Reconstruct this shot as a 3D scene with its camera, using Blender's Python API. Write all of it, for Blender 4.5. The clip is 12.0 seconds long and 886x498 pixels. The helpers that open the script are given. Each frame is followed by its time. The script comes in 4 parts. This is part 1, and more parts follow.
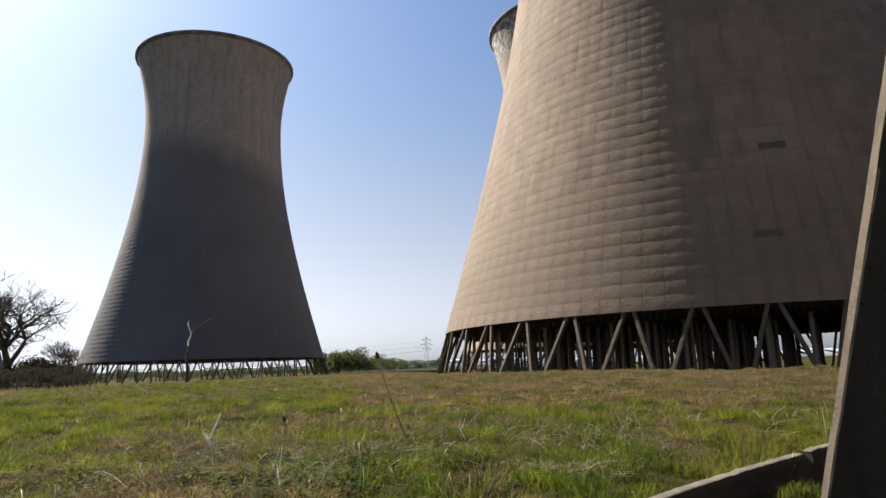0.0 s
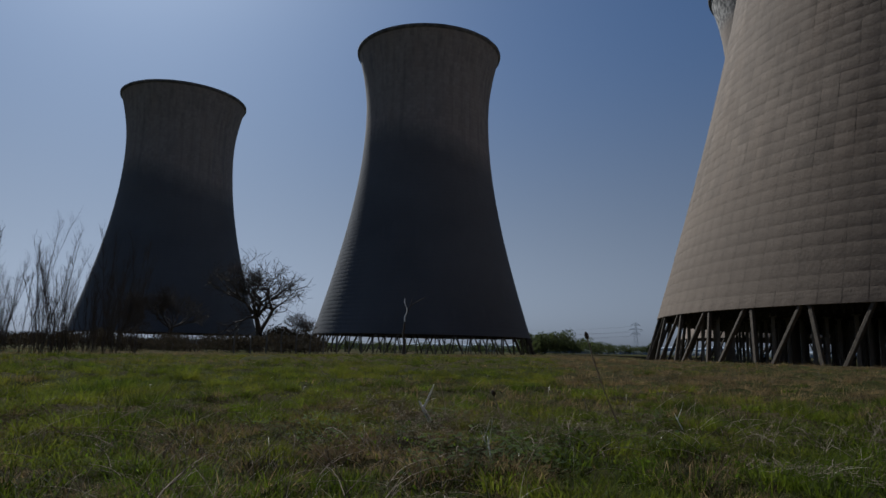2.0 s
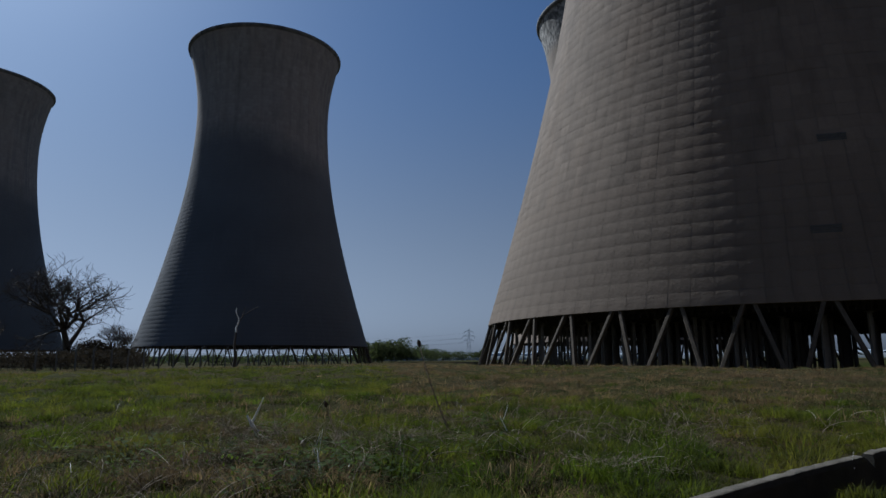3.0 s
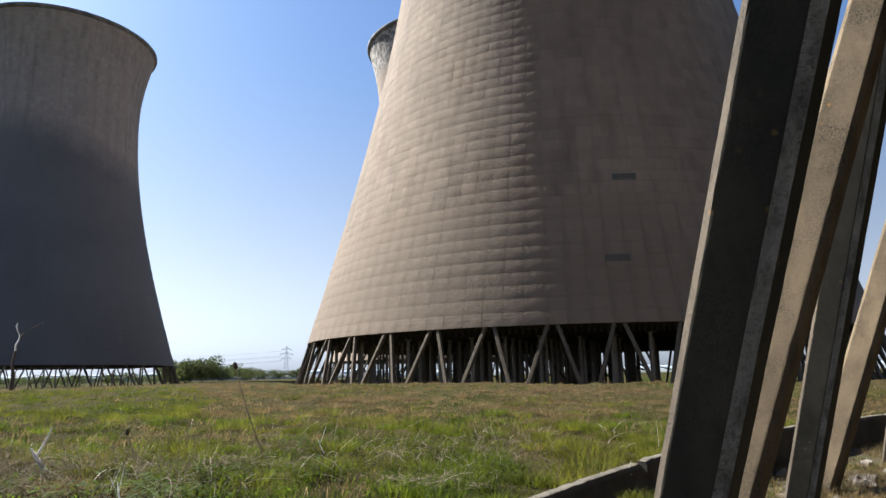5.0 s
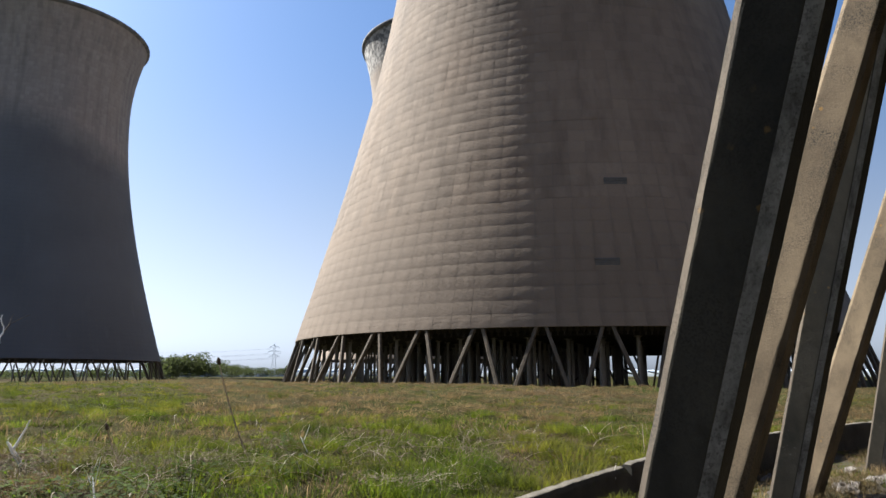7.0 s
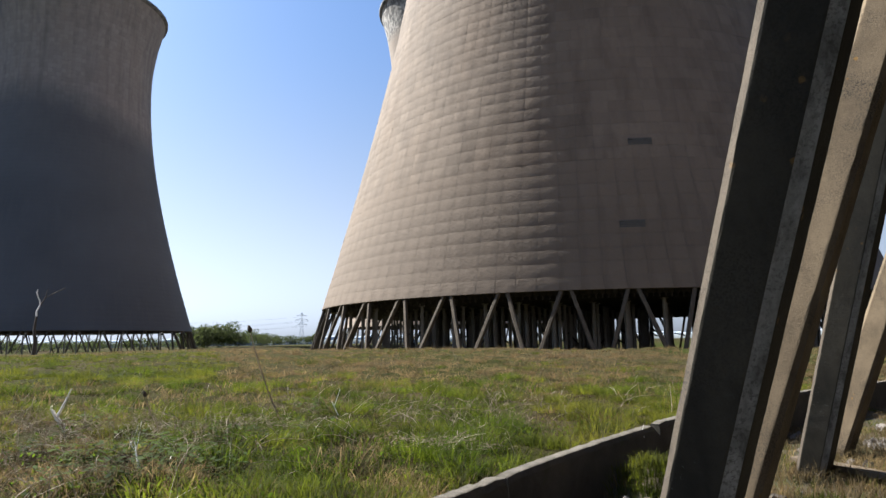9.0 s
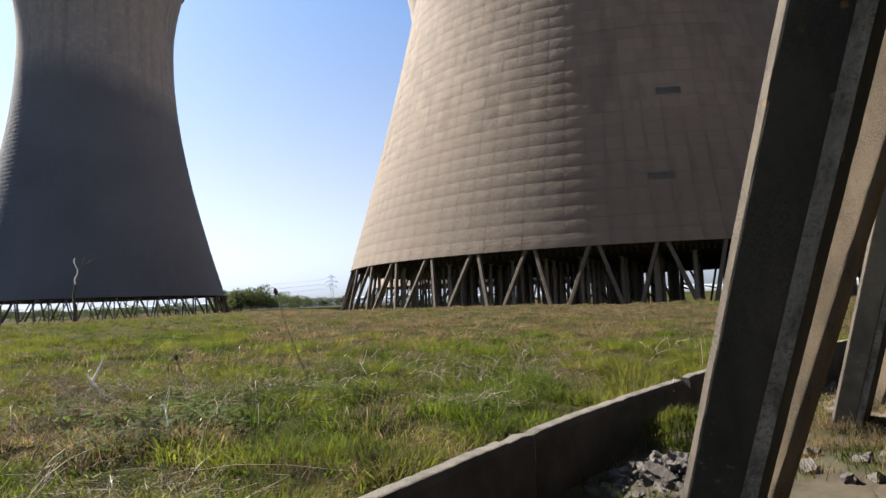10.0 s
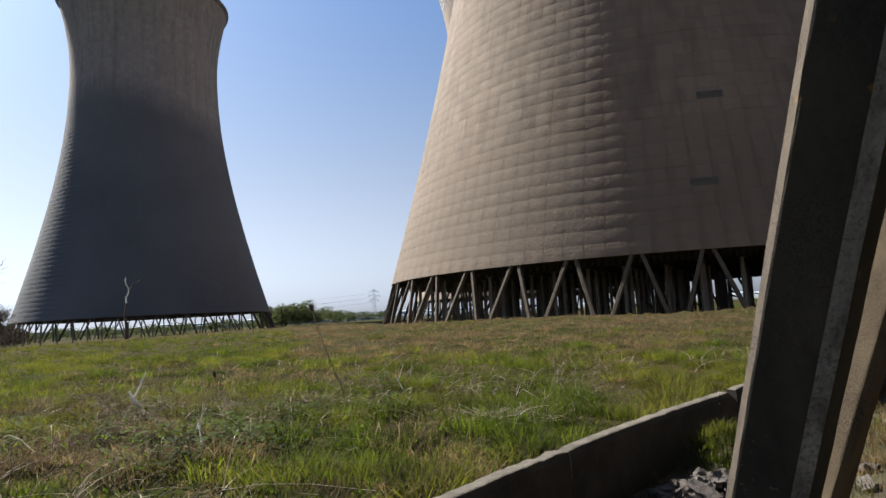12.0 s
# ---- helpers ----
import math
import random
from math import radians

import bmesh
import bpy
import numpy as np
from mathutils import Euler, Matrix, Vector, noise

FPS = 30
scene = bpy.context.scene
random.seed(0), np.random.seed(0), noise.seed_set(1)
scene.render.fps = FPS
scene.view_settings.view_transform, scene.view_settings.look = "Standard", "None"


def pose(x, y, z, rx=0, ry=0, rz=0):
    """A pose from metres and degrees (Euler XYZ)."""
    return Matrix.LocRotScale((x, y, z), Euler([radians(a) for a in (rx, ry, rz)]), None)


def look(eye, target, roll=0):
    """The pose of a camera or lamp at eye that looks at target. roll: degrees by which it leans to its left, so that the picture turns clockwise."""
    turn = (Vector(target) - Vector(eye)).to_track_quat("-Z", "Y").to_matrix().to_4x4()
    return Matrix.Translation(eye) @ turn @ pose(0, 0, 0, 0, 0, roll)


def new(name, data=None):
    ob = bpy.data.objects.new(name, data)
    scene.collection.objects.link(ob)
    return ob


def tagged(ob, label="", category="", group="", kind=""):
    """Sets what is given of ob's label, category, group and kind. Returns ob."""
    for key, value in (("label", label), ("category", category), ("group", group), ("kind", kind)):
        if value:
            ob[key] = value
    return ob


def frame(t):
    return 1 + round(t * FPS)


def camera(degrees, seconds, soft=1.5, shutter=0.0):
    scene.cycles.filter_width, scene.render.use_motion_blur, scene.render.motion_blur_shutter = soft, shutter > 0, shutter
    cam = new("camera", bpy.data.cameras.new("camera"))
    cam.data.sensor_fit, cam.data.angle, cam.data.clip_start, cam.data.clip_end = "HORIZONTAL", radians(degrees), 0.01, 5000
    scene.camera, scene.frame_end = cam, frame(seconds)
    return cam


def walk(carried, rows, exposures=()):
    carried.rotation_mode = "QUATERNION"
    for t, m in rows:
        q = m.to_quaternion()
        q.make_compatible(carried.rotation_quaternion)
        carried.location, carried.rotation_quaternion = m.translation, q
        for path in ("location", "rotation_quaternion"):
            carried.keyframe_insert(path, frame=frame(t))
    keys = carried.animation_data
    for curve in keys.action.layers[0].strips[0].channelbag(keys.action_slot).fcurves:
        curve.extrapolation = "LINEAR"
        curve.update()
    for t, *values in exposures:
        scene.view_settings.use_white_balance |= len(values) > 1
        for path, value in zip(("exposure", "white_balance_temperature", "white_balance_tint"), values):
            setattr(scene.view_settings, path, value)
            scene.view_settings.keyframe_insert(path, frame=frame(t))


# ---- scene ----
cam = camera(67.85, 12.0)
PATH = [
    (0.0, pose(0.012, -0.072, 1.692, 100.20, 1.80, -0.95)),
    (0.5, pose(-0.021, -0.016, 1.680, 103.10, 2.20, 9.20)),
    (1.0, pose(-0.048, 0.048, 1.663, 103.23, -0.11, 18.72)),
    (1.5, pose(-0.046, 0.043, 1.650, 100.50, -1.38, 18.49)),
    (2.0, pose(-0.036, 0.048, 1.650, 98.72, -1.21, 16.58)),
    (2.5, pose(-0.018, 0.045, 1.646, 99.95, -1.31, 9.98)),
    (3.0, pose(0.014, 0.046, 1.657, 99.56, 0.36, 2.66)),
    (3.5, pose(0.045, 0.027, 1.680, 100.72, 1.99, -5.71)),
    (3.7, pose(0.052, 0.009, 1.671, 101.97, 2.22, -8.90)),
    (5.3, pose(-0.019, -0.113, 1.710, 100.77, 0.93, -13.06)),
    (5.5, pose(-0.013, -0.107, 1.702, 101.07, 0.91, -13.38)),
    (6.0, pose(-0.006, -0.099, 1.700, 101.51, 0.91, -14.04)),
    (6.5, pose(-0.002, -0.093, 1.702, 101.40, 0.95, -14.15)),
    (7.0, pose(0.030, -0.042, 1.692, 100.93, 0.00, -13.78)),
    (7.2, pose(0.040, -0.030, 1.701, 99.98, 0.12, -13.27)),
    (8.8, pose(0.008, -0.044, 1.677, 98.97, 0.31, -12.01)),
    (9.0, pose(0.010, -0.041, 1.675, 98.01, 0.93, -11.59)),
    (9.5, pose(0.060, 0.032, 1.667, 95.65, -0.43, -13.85)),
    (10.0, pose(0.075, 0.058, 1.673, 94.50, 2.25, -9.10)),
    (10.5, pose(0.078, 0.062, 1.676, 92.85, 1.34, -0.35)),
    (11.0, pose(0.086, 0.064, 1.672, 93.51, 1.20, 0.13)),
    (11.5, pose(0.087, 0.055, 1.670, 93.69, 1.07, 0.65)),
    (12.0, pose(0.180, 0.130, 1.677, 95.76, 3.17, -5.44)),
]
EXPOSURES = [(0.0, 1.62, 6600, 11), (0.4, 1.02, 6150, 10), (1.0, 0.22, 5950, 10), (1.5, -0.15, 5750, 9), (2.1, -0.08, 5500, 8), (2.5, -0.05, 5250, 7), (3.1, 0.0, 5200, 7),
             (3.7, 0.6, 5600, 8), (5.0, 1.82, 6000, 9), (7.0, 1.8, 5950, 9), (9.5, 1.85, 5900, 9), (10.2, 1.9, 6250, 11), (10.8, 1.52, 6500, 11),
             (12.0, 1.5, 6100, 10)]
walk(cam, PATH, EXPOSURES)

# ---- light: late-morning sun ahead and to the left, clear hazy sky ----
SUN_AZ, SUN_EL = radians(-45.5), radians(43)
world = bpy.data.worlds.new("sky")
scene.world = world
world.use_nodes = True
wnt = world.node_tree
sky = wnt.nodes.new("ShaderNodeTexSky")
sky.sky_type, sky.sun_disc = "NISHITA", False
sky.sun_elevation, sky.sun_rotation = SUN_EL, SUN_AZ
sky.air_density, sky.dust_density, sky.ozone_density = 1.0, 1.4, 2.2
# pale haze lying on the horizon all round
wco = wnt.nodes.new("ShaderNodeTexCoord")
wsep = wnt.nodes.new("ShaderNodeSeparateXYZ")
wnt.links.new(wco.outputs["Generated"], wsep.inputs[0])
wramp = wnt.nodes.new("ShaderNodeMapRange")
wramp.interpolation_type = "SMOOTHERSTEP"
for k, v in (("From Min", -0.02), ("From Max", 0.6), ("To Min", 0.85), ("To Max", 0.0)):
    wramp.inputs[k].default_value = v
wnt.links.new(wsep.outputs[2], wramp.inputs[0])
wmix = wnt.nodes.new("ShaderNodeMix")
wmix.data_type = "RGBA"
wnt.links.new(wramp.outputs[0], wmix.inputs[0])
wnt.links.new(sky.outputs[0], wmix.inputs[6])
wgrey = wnt.nodes.new("ShaderNodeRGBToBW")
wblue = wnt.nodes.new("ShaderNodeMix")
wblue.data_type, wblue.blend_type = "RGBA", "MULTIPLY"
wblue.inputs[0].default_value = 1.0
wnt.links.new(sky.outputs[0], wblue.inputs[6])
wblue.inputs[7].default_value = (0.82, 0.97, 1.12, 1)
wnt.links.new(wblue.outputs[2], wmix.inputs[6])
wnt.links.new(sky.outputs[0], wgrey.inputs[0])
wtint = wnt.nodes.new("ShaderNodeMix")
wtint.data_type, wtint.blend_type = "RGBA", "MULTIPLY"
wtint.inputs[0].default_value = 1.0
wnt.links.new(wgrey.outputs[0], wtint.inputs[6])
wtint.inputs[7].default_value = (1.0, 1.06, 1.2, 1)
wnt.links.new(wtint.outputs[2], wmix.inputs[7])
wnt.links.new(wmix.outputs[2], wnt.nodes["Background"].inputs[0])
wnt.nodes["Background"].inputs[1].default_value = 0.04
sun = new("sun", bpy.data.lights.new("sun", "SUN"))
sun.data.energy, sun.data.angle, sun.data.color = 5.0, radians(0.5), (1.0, 0.93, 0.82)
sun.matrix_world = look((math.sin(SUN_AZ) * math.cos(SUN_EL), math.cos(SUN_AZ) * math.cos(SUN_EL), math.sin(SUN_EL)), (0, 0, 0))


# ---- materials ----
class Mat:
    """A small node-graph writer round one Principled material."""
    def __init__(self, name, rough=0.9):
        self.m = bpy.data.materials.new(name)
        self.m.use_nodes = True
        self.t = self.m.node_tree
        self.b = self.t.nodes["Principled BSDF"]
        self.b.inputs["Roughness"].default_value = rough
        self.b.inputs["Specular IOR Level"].default_value = 0.25
        self.c = self.t.nodes.new("ShaderNodeTexCoord").outputs["Object"]

    def n(self, kind, **kw):
        node = self.t.nodes.new(kind)
        for k, v in kw.items():
            self.put(node.inputs[k.replace("_", " ")], v)
        return node

    def put(self, socket, v):
        if isinstance(v, bpy.types.NodeSocket):
            self.t.links.new(v, socket)
        else:
            socket.default_value = v

    def mapped(self, scale, offset=(0, 0, 0)):
        return self.n("ShaderNodeMapping", Vector=self.c, Scale=scale, Location=offset).outputs[0]

    def noise(self, scale, detail=4.0, rough=0.55, vec=None):
        return self.n("ShaderNodeTexNoise", Vector=vec or self.c, Scale=scale, Detail=detail, Roughness=rough).outputs[0]

    def ramp(self, fac, a, b):
        return self.n("ShaderNodeMapRange", Value=fac, From_Min=a, From_Max=b).outputs[0]

    def mix(self, fac, a, b, blend="MIX"):
        node = self.t.nodes.new("ShaderNodeMix")
        node.data_type, node.blend_type = "RGBA", blend
        self.put(node.inputs[0], fac)
        for i, v in ((6, a), (7, b)):
            self.put(node.inputs[i], (*v, 1) if isinstance(v, tuple) and len(v) == 3 else v)
        return node.outputs[2]

    def math(self, op, a, b=0.0):
        node = self.t.nodes.new("ShaderNodeMath")
        node.operation = op
        self.put(node.inputs[0], a)
        self.put(node.inputs[1], b)
        return node.outputs[0]

    def island(self):
        return self.t.nodes.new("ShaderNodeNewGeometry").outputs["Random Per Island"]

    def rand(self):
        return self.t.nodes.new("ShaderNodeObjectInfo").outputs["Random"]

    def colour(self, c):
        self.put(self.b.inputs["Base Color"], (*c, 1) if isinstance(c, tuple) else c)
        return self

    def bump(self, h, dist, strength=1.0):
        node = self.n("ShaderNodeBump", Height=h, Distance=dist, Strength=strength)
        self.t.links.new(node.outputs[0], self.b.inputs["Normal"])
        return self


def shell_material(name, light, dark, soot):
    m = Mat(name, 0.92)
    big = m.noise(0.06, 5)
    streak = m.noise(1.0, 5, 0.6, m.mapped((0.7, 0.7, 0.035)))
    fine = m.noise(3.0, 6, 0.7)
    col = m.mix(m.ramp(big, 0.3, 0.7), light, dark)
    col = m.mix(m.math("MULTIPLY", m.ramp(streak, 0.46, 0.72), 0.55), col, tuple(v * 0.55 for v in dark))
    tint = m.mix(m.math("ADD", m.math("MULTIPLY", m.island(), 0.7), m.math("MULTIPLY", m.rand(), 0.3)), (0.86, 0.85, 0.84), (1.1, 1.09, 1.08))
    col = m.mix(1.0, col, tint, "MULTIPLY")
    col = m.mix(m.math("MULTIPLY", m.ramp(fine, 0.5, 0.75), 0.35), col, tuple(v * 0.6 for v in light))
    rust = m.ramp(m.noise(1.0, 4, 0.6, m.mapped((0.16, 0.16, 0.05), (3, 1, 0))), 0.5, 0.68)
    col = m.mix(m.math("MULTIPLY", rust, 0.35), col, tuple(v * w for v, w in zip(light, (0.92, 0.84, 0.77))))
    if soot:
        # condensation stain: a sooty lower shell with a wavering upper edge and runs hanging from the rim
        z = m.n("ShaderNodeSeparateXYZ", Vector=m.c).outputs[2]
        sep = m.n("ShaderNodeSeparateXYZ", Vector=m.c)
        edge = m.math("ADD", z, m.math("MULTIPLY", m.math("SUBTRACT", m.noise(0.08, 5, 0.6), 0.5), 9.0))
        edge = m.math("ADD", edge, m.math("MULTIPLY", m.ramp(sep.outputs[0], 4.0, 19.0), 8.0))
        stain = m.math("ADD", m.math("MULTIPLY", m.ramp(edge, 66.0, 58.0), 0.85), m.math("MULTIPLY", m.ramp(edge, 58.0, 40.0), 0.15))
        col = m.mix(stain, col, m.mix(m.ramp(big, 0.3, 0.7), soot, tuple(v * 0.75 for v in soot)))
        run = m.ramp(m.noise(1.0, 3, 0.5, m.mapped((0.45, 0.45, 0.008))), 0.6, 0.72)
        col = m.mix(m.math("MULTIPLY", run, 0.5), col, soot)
    return m.colour(col).bump(m.math("ADD", m.noise(5.0, 6, 0.7), m.noise(1.1, 4, 0.6)), 0.035, 0.8).m


CONCRETE = shell_material("weathered_shell_concrete", (0.21, 0.165, 0.124), (0.15, 0.117, 0.088), None)
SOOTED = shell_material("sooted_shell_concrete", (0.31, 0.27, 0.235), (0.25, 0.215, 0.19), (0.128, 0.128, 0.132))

m = Mat("flaking_shell_concrete", 0.92)
z = m.n("ShaderNodeSeparateXYZ", Vector=m.c).outputs[2]
col = m.mix(m.noise(0.08, 5), (0.30, 0.24, 0.185), (0.22, 0.175, 0.14))
patchy = m.ramp(m.noise(0.9, 4, 0.7), 0.42, 0.58)
band = m.ramp(z, 80.0, 83.0)
col = m.mix(band, col, m.mix(patchy, (0.10, 0.095, 0.09), (0.42, 0.39, 0.35)))
FLAKED = m.colour(m.mix(m.math("MULTIPLY", m.island(), 0.25), col, (0.14, 0.12, 0.1))).bump(m.noise(5.0, 6, 0.7), 0.02, 0.6).m

m = Mat("shell_lining", 0.95)
DARK_LINING = m.colour(m.mix(m.noise(0.5, 5), (0.10, 0.09, 0.08), (0.2, 0.175, 0.15))).bump(m.noise(4), 0.02).m

m = Mat("rim_concrete", 0.9)
RIM = m.colour(m.mix(m.ramp(m.noise(0.6, 5), 0.35, 0.65), (0.08, 0.08, 0.085), (0.2, 0.19, 0.18))).bump(m.noise(6), 0.02).m

def leg_material(name, low, high, pit, pit_amount, lichen_amount):
    m = Mat(name, 0.9)
    grit = m.n("ShaderNodeTexVoronoi", Vector=m.c, Scale=75.0).outputs["Distance"]
    col = m.mix(m.ramp(m.noise(1.6, 6, 0.65), 0.3, 0.7), low, high)
    streak = m.ramp(m.noise(1.0, 5, 0.65, m.mapped((7, 7, 0.9))), 0.48, 0.7)
    col = m.mix(m.math("MULTIPLY", streak, 0.45), col, tuple(v * 0.6 for v in low))
    # weathered pits gather in drifts along the post
    drift = m.math("ADD", m.math("MULTIPLY", m.ramp(m.noise(2.2, 4, 0.6), 0.42, 0.6), 0.8), 0.2)
    pits = m.math("MULTIPLY", m.ramp(m.noise(95, 5, 0.8), 0.47, 0.56), drift)
    col = m.mix(m.math("MULTIPLY", pits, pit_amount), col, pit)
    spot = m.n("ShaderNodeTexVoronoi", Vector=m.c, Scale=8.5)
    ring = m.math("ADD", spot.outputs["Distance"], m.math("MULTIPLY", m.noise(60, 3), 0.2))
    lichen = m.math("MULTIPLY", m.ramp(ring, 0.25, 0.2), m.ramp(m.noise(1.1, 2), 0.5, 0.56))
    col = m.mix(m.math("MULTIPLY", lichen, lichen_amount), col, (0.24, 0.13, 0.03))
    pale = m.math("MULTIPLY", m.ramp(m.noise(30, 4, 0.75), 0.62, 0.68), m.ramp(m.noise(1.7, 2), 0.52, 0.62))
    col = m.mix(m.math("MULTIPLY", pale, 0.4), col, (0.16, 0.165, 0.14))
    h = m.math("ADD", m.math("MULTIPLY", grit, 0.5), m.math("ADD", m.noise(170, 4, 0.7), m.math("MULTIPLY", pits, -0.8)))
    return m.colour(col).bump(h, 0.0035, 0.6).m


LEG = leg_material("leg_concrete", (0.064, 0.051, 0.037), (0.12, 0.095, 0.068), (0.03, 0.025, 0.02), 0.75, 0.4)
# lit and shaded copies of the leg concrete; the contrast is in the colour
SUNLIT_LEG = leg_material("sunlit_pitted_leg_concrete", (0.108, 0.079, 0.047), (0.19, 0.141, 0.086), (0.03, 0.025, 0.018), 0.92, 0.75)
SHADED_LEG = leg_material("shade_blackened_leg_concrete", (0.02, 0.018, 0.013), (0.06, 0.051, 0.035), (0.014, 0.013, 0.01), 0.6, 0.4)

# paler streaked grey for one chamfer of each dark home leg
m = Mat("pale_streaked_chamfer", 0.8)
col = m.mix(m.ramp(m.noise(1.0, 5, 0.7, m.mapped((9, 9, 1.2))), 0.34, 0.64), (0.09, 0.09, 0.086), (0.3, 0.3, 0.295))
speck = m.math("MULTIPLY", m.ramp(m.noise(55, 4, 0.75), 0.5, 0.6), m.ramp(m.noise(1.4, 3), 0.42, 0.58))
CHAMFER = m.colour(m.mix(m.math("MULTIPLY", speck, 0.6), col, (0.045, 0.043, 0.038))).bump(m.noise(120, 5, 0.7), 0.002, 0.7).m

# wall face colour darkened to hold its shade, under moss and specks
m = Mat("shaded_wall_concrete", 0.9)
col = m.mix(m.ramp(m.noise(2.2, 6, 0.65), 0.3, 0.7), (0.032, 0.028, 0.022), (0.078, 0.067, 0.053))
moss = m.ramp(m.noise(3.5, 5, 0.7), 0.6, 0.68)
col = m.mix(m.math("MULTIPLY", moss, 0.6), col, (0.04, 0.045, 0.02))
col = m.mix(m.math("MULTIPLY", m.ramp(m.noise(70, 4, 0.7), 0.58, 0.7), 0.3), col, (0.2, 0.185, 0.16))
WALL = m.colour(col).bump(m.noise(45, 6, 0.75), 0.012, 1.0).m
# lighter copy for the coping: sunlight on the top is in the colour
m = Mat("worn_sunlit_coping_concrete", 0.9)
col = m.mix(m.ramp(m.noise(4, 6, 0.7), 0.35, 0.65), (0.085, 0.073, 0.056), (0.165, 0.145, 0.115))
col = m.mix(m.math("MULTIPLY", m.ramp(m.noise(55, 5, 0.75), 0.5, 0.62), 0.7), col, (0.06, 0.052, 0.04))
COPING = m.colour(col).bump(m.noise(60, 6, 0.75), 0.01, 1.0).m

m = Mat("rubble_concrete", 0.9)
col = m.mix(m.rand(), (0.12, 0.1, 0.085), (0.34, 0.3, 0.265))
RUBBLE = m.colour(m.mix(m.math("MULTIPLY", m.noise(14, 5, 0.7), 0.6), col, (0.1, 0.085, 0.07))).bump(m.noise(45, 6, 0.75), 0.03, 1.0).m

m = Mat("old_timber", 0.85)
TIMBER = m.colour(m.mix(m.noise(1.0, 6, 0.7, m.mapped((2, 30, 30))), (0.07, 0.053, 0.036), (0.17, 0.13, 0.088))).bump(m.noise(1.0, 5, 0.6, m.mapped((2, 60, 60))), 0.004).m

m = Mat("dark_steel", 0.7)
STEEL = m.colour(m.mix(m.noise(3), (0.06, 0.06, 0.062), (0.12, 0.115, 0.11))).m
m = Mat("galvanised_lattice", 0.6)
LATTICE = m.colour(m.mix(m.noise(0.4), (0.3, 0.32, 0.34), (0.4, 0.42, 0.45))).m
m = Mat("packing_timber", 0.95)
PACKING = m.colour(m.mix(m.noise(1.5, 4), (0.022, 0.019, 0.017), (0.06, 0.05, 0.043))).m
m = Mat("support_column_concrete", 0.9)
COLUMN = m.colour(m.mix(m.noise(2, 5), (0.14, 0.128, 0.115), (0.26, 0.235, 0.21))).bump(m.noise(12), 0.01).m
m = Mat("fence_post_concrete", 0.9)
POST = m.colour(m.mix(m.noise(5, 5), (0.09, 0.085, 0.08), (0.18, 0.17, 0.155))).bump(m.noise(30), 0.005).m


def ground_material():
    m = Mat("rough_pasture", 1.0)
    m.b.inputs["Specular IOR Level"].default_value = 0.02
    patch = m.noise(0.11, 5, 0.6)
    mid = m.noise(0.9, 5, 0.65)
    fine = m.noise(14, 5, 0.7)
    green = m.mix(mid, (0.016, 0.022, 0.006), (0.042, 0.05, 0.012))
    straw = m.mix(mid, (0.034, 0.026, 0.014), (0.08, 0.06, 0.034))
    col = m.mix(m.ramp(patch, 0.40, 0.62), green, straw)
    col = m.mix(m.math("MULTIPLY", m.ramp(fine, 0.5, 0.7), 0.5), col, (0.05, 0.04, 0.02))
    return m.colour(col).bump(m.math("ADD", mid, fine), 0.12, 0.8).m


GROUND = ground_material()
m = Mat("basin_earth", 1.0)
col = m.mix(m.ramp(m.noise(1.3, 6, 0.65), 0.35, 0.65), (0.03, 0.024, 0.015), (0.095, 0.075, 0.046))
col = m.mix(m.ramp(m.noise(0.8, 4), 0.52, 0.62), col, (0.05, 0.047, 0.02))
EARTH = m.colour(col).bump(m.noise(18, 6, 0.75), 0.04, 1.0).m


def blade_material(name, a, b, c, through_tint=(1.5, 1.55, 0.75)):
    m = Mat(name, 0.85)
    m.b.inputs["Specular IOR Level"].default_value = 0.14
    r = m.island()
    col = m.mix(r, a, b)
    col = m.mix(m.ramp(m.noise(0.35, 3), 0.42, 0.66), col, c)
    col = m.mix(1.0, col, m.mix(m.ramp(m.noise(1.7, 4, 0.65), 0.33, 0.67), (0.27, 0.32, 0.28), (1.6, 1.52, 1.15)), "MULTIPLY")
    m.colour(col)
    tr = m.n("ShaderNodeBsdfTranslucent", Color=m.mix(1.0, col, through_tint, "MULTIPLY"))
    mx = m.n("ShaderNodeMixShader", Fac=0.5)
    m.t.links.new(m.b.outputs[0], mx.inputs[1])
    m.t.links.new(tr.outputs[0], mx.inputs[2])
    m.t.links.new(mx.outputs[0], m.t.nodes["Material Output"].inputs[0])
    return m.m


GREEN = blade_material("green_grass", (0.018, 0.028, 0.007), (0.076, 0.092, 0.019), (0.088, 0.084, 0.025))
STRAW = blade_material("dry_grass", (0.06, 0.044, 0.028), (0.24, 0.183, 0.122), (0.13, 0.09, 0.06), (1.0, 0.98, 0.88))
FRESH = blade_material("fresh_grass", (0.026, 0.042, 0.008), (0.08, 0.107, 0.02), (0.1, 0.102, 0.027))
LEAF = blade_material("hedge_leaf", (0.034, 0.044, 0.026), (0.07, 0.084, 0.046), (0.056, 0.066, 0.038), (1.1, 1.15, 0.8))
WEED = blade_material("nettle_leaf", (0.03, 0.052, 0.011), (0.068, 0.098, 0.022), (0.055, 0.08, 0.018))
TWIGS = blade_material("twig_haze", (0.022, 0.018, 0.015), (0.05, 0.04, 0.032), (0.035, 0.028, 0.023), (0.6, 0.6, 0.6))
m = Mat("bark", 0.95)
BARK = m.colour(m.mix(m.noise(4, 5), (0.045, 0.037, 0.03), (0.11, 0.09, 0.072))).bump(m.noise(12), 0.01).m
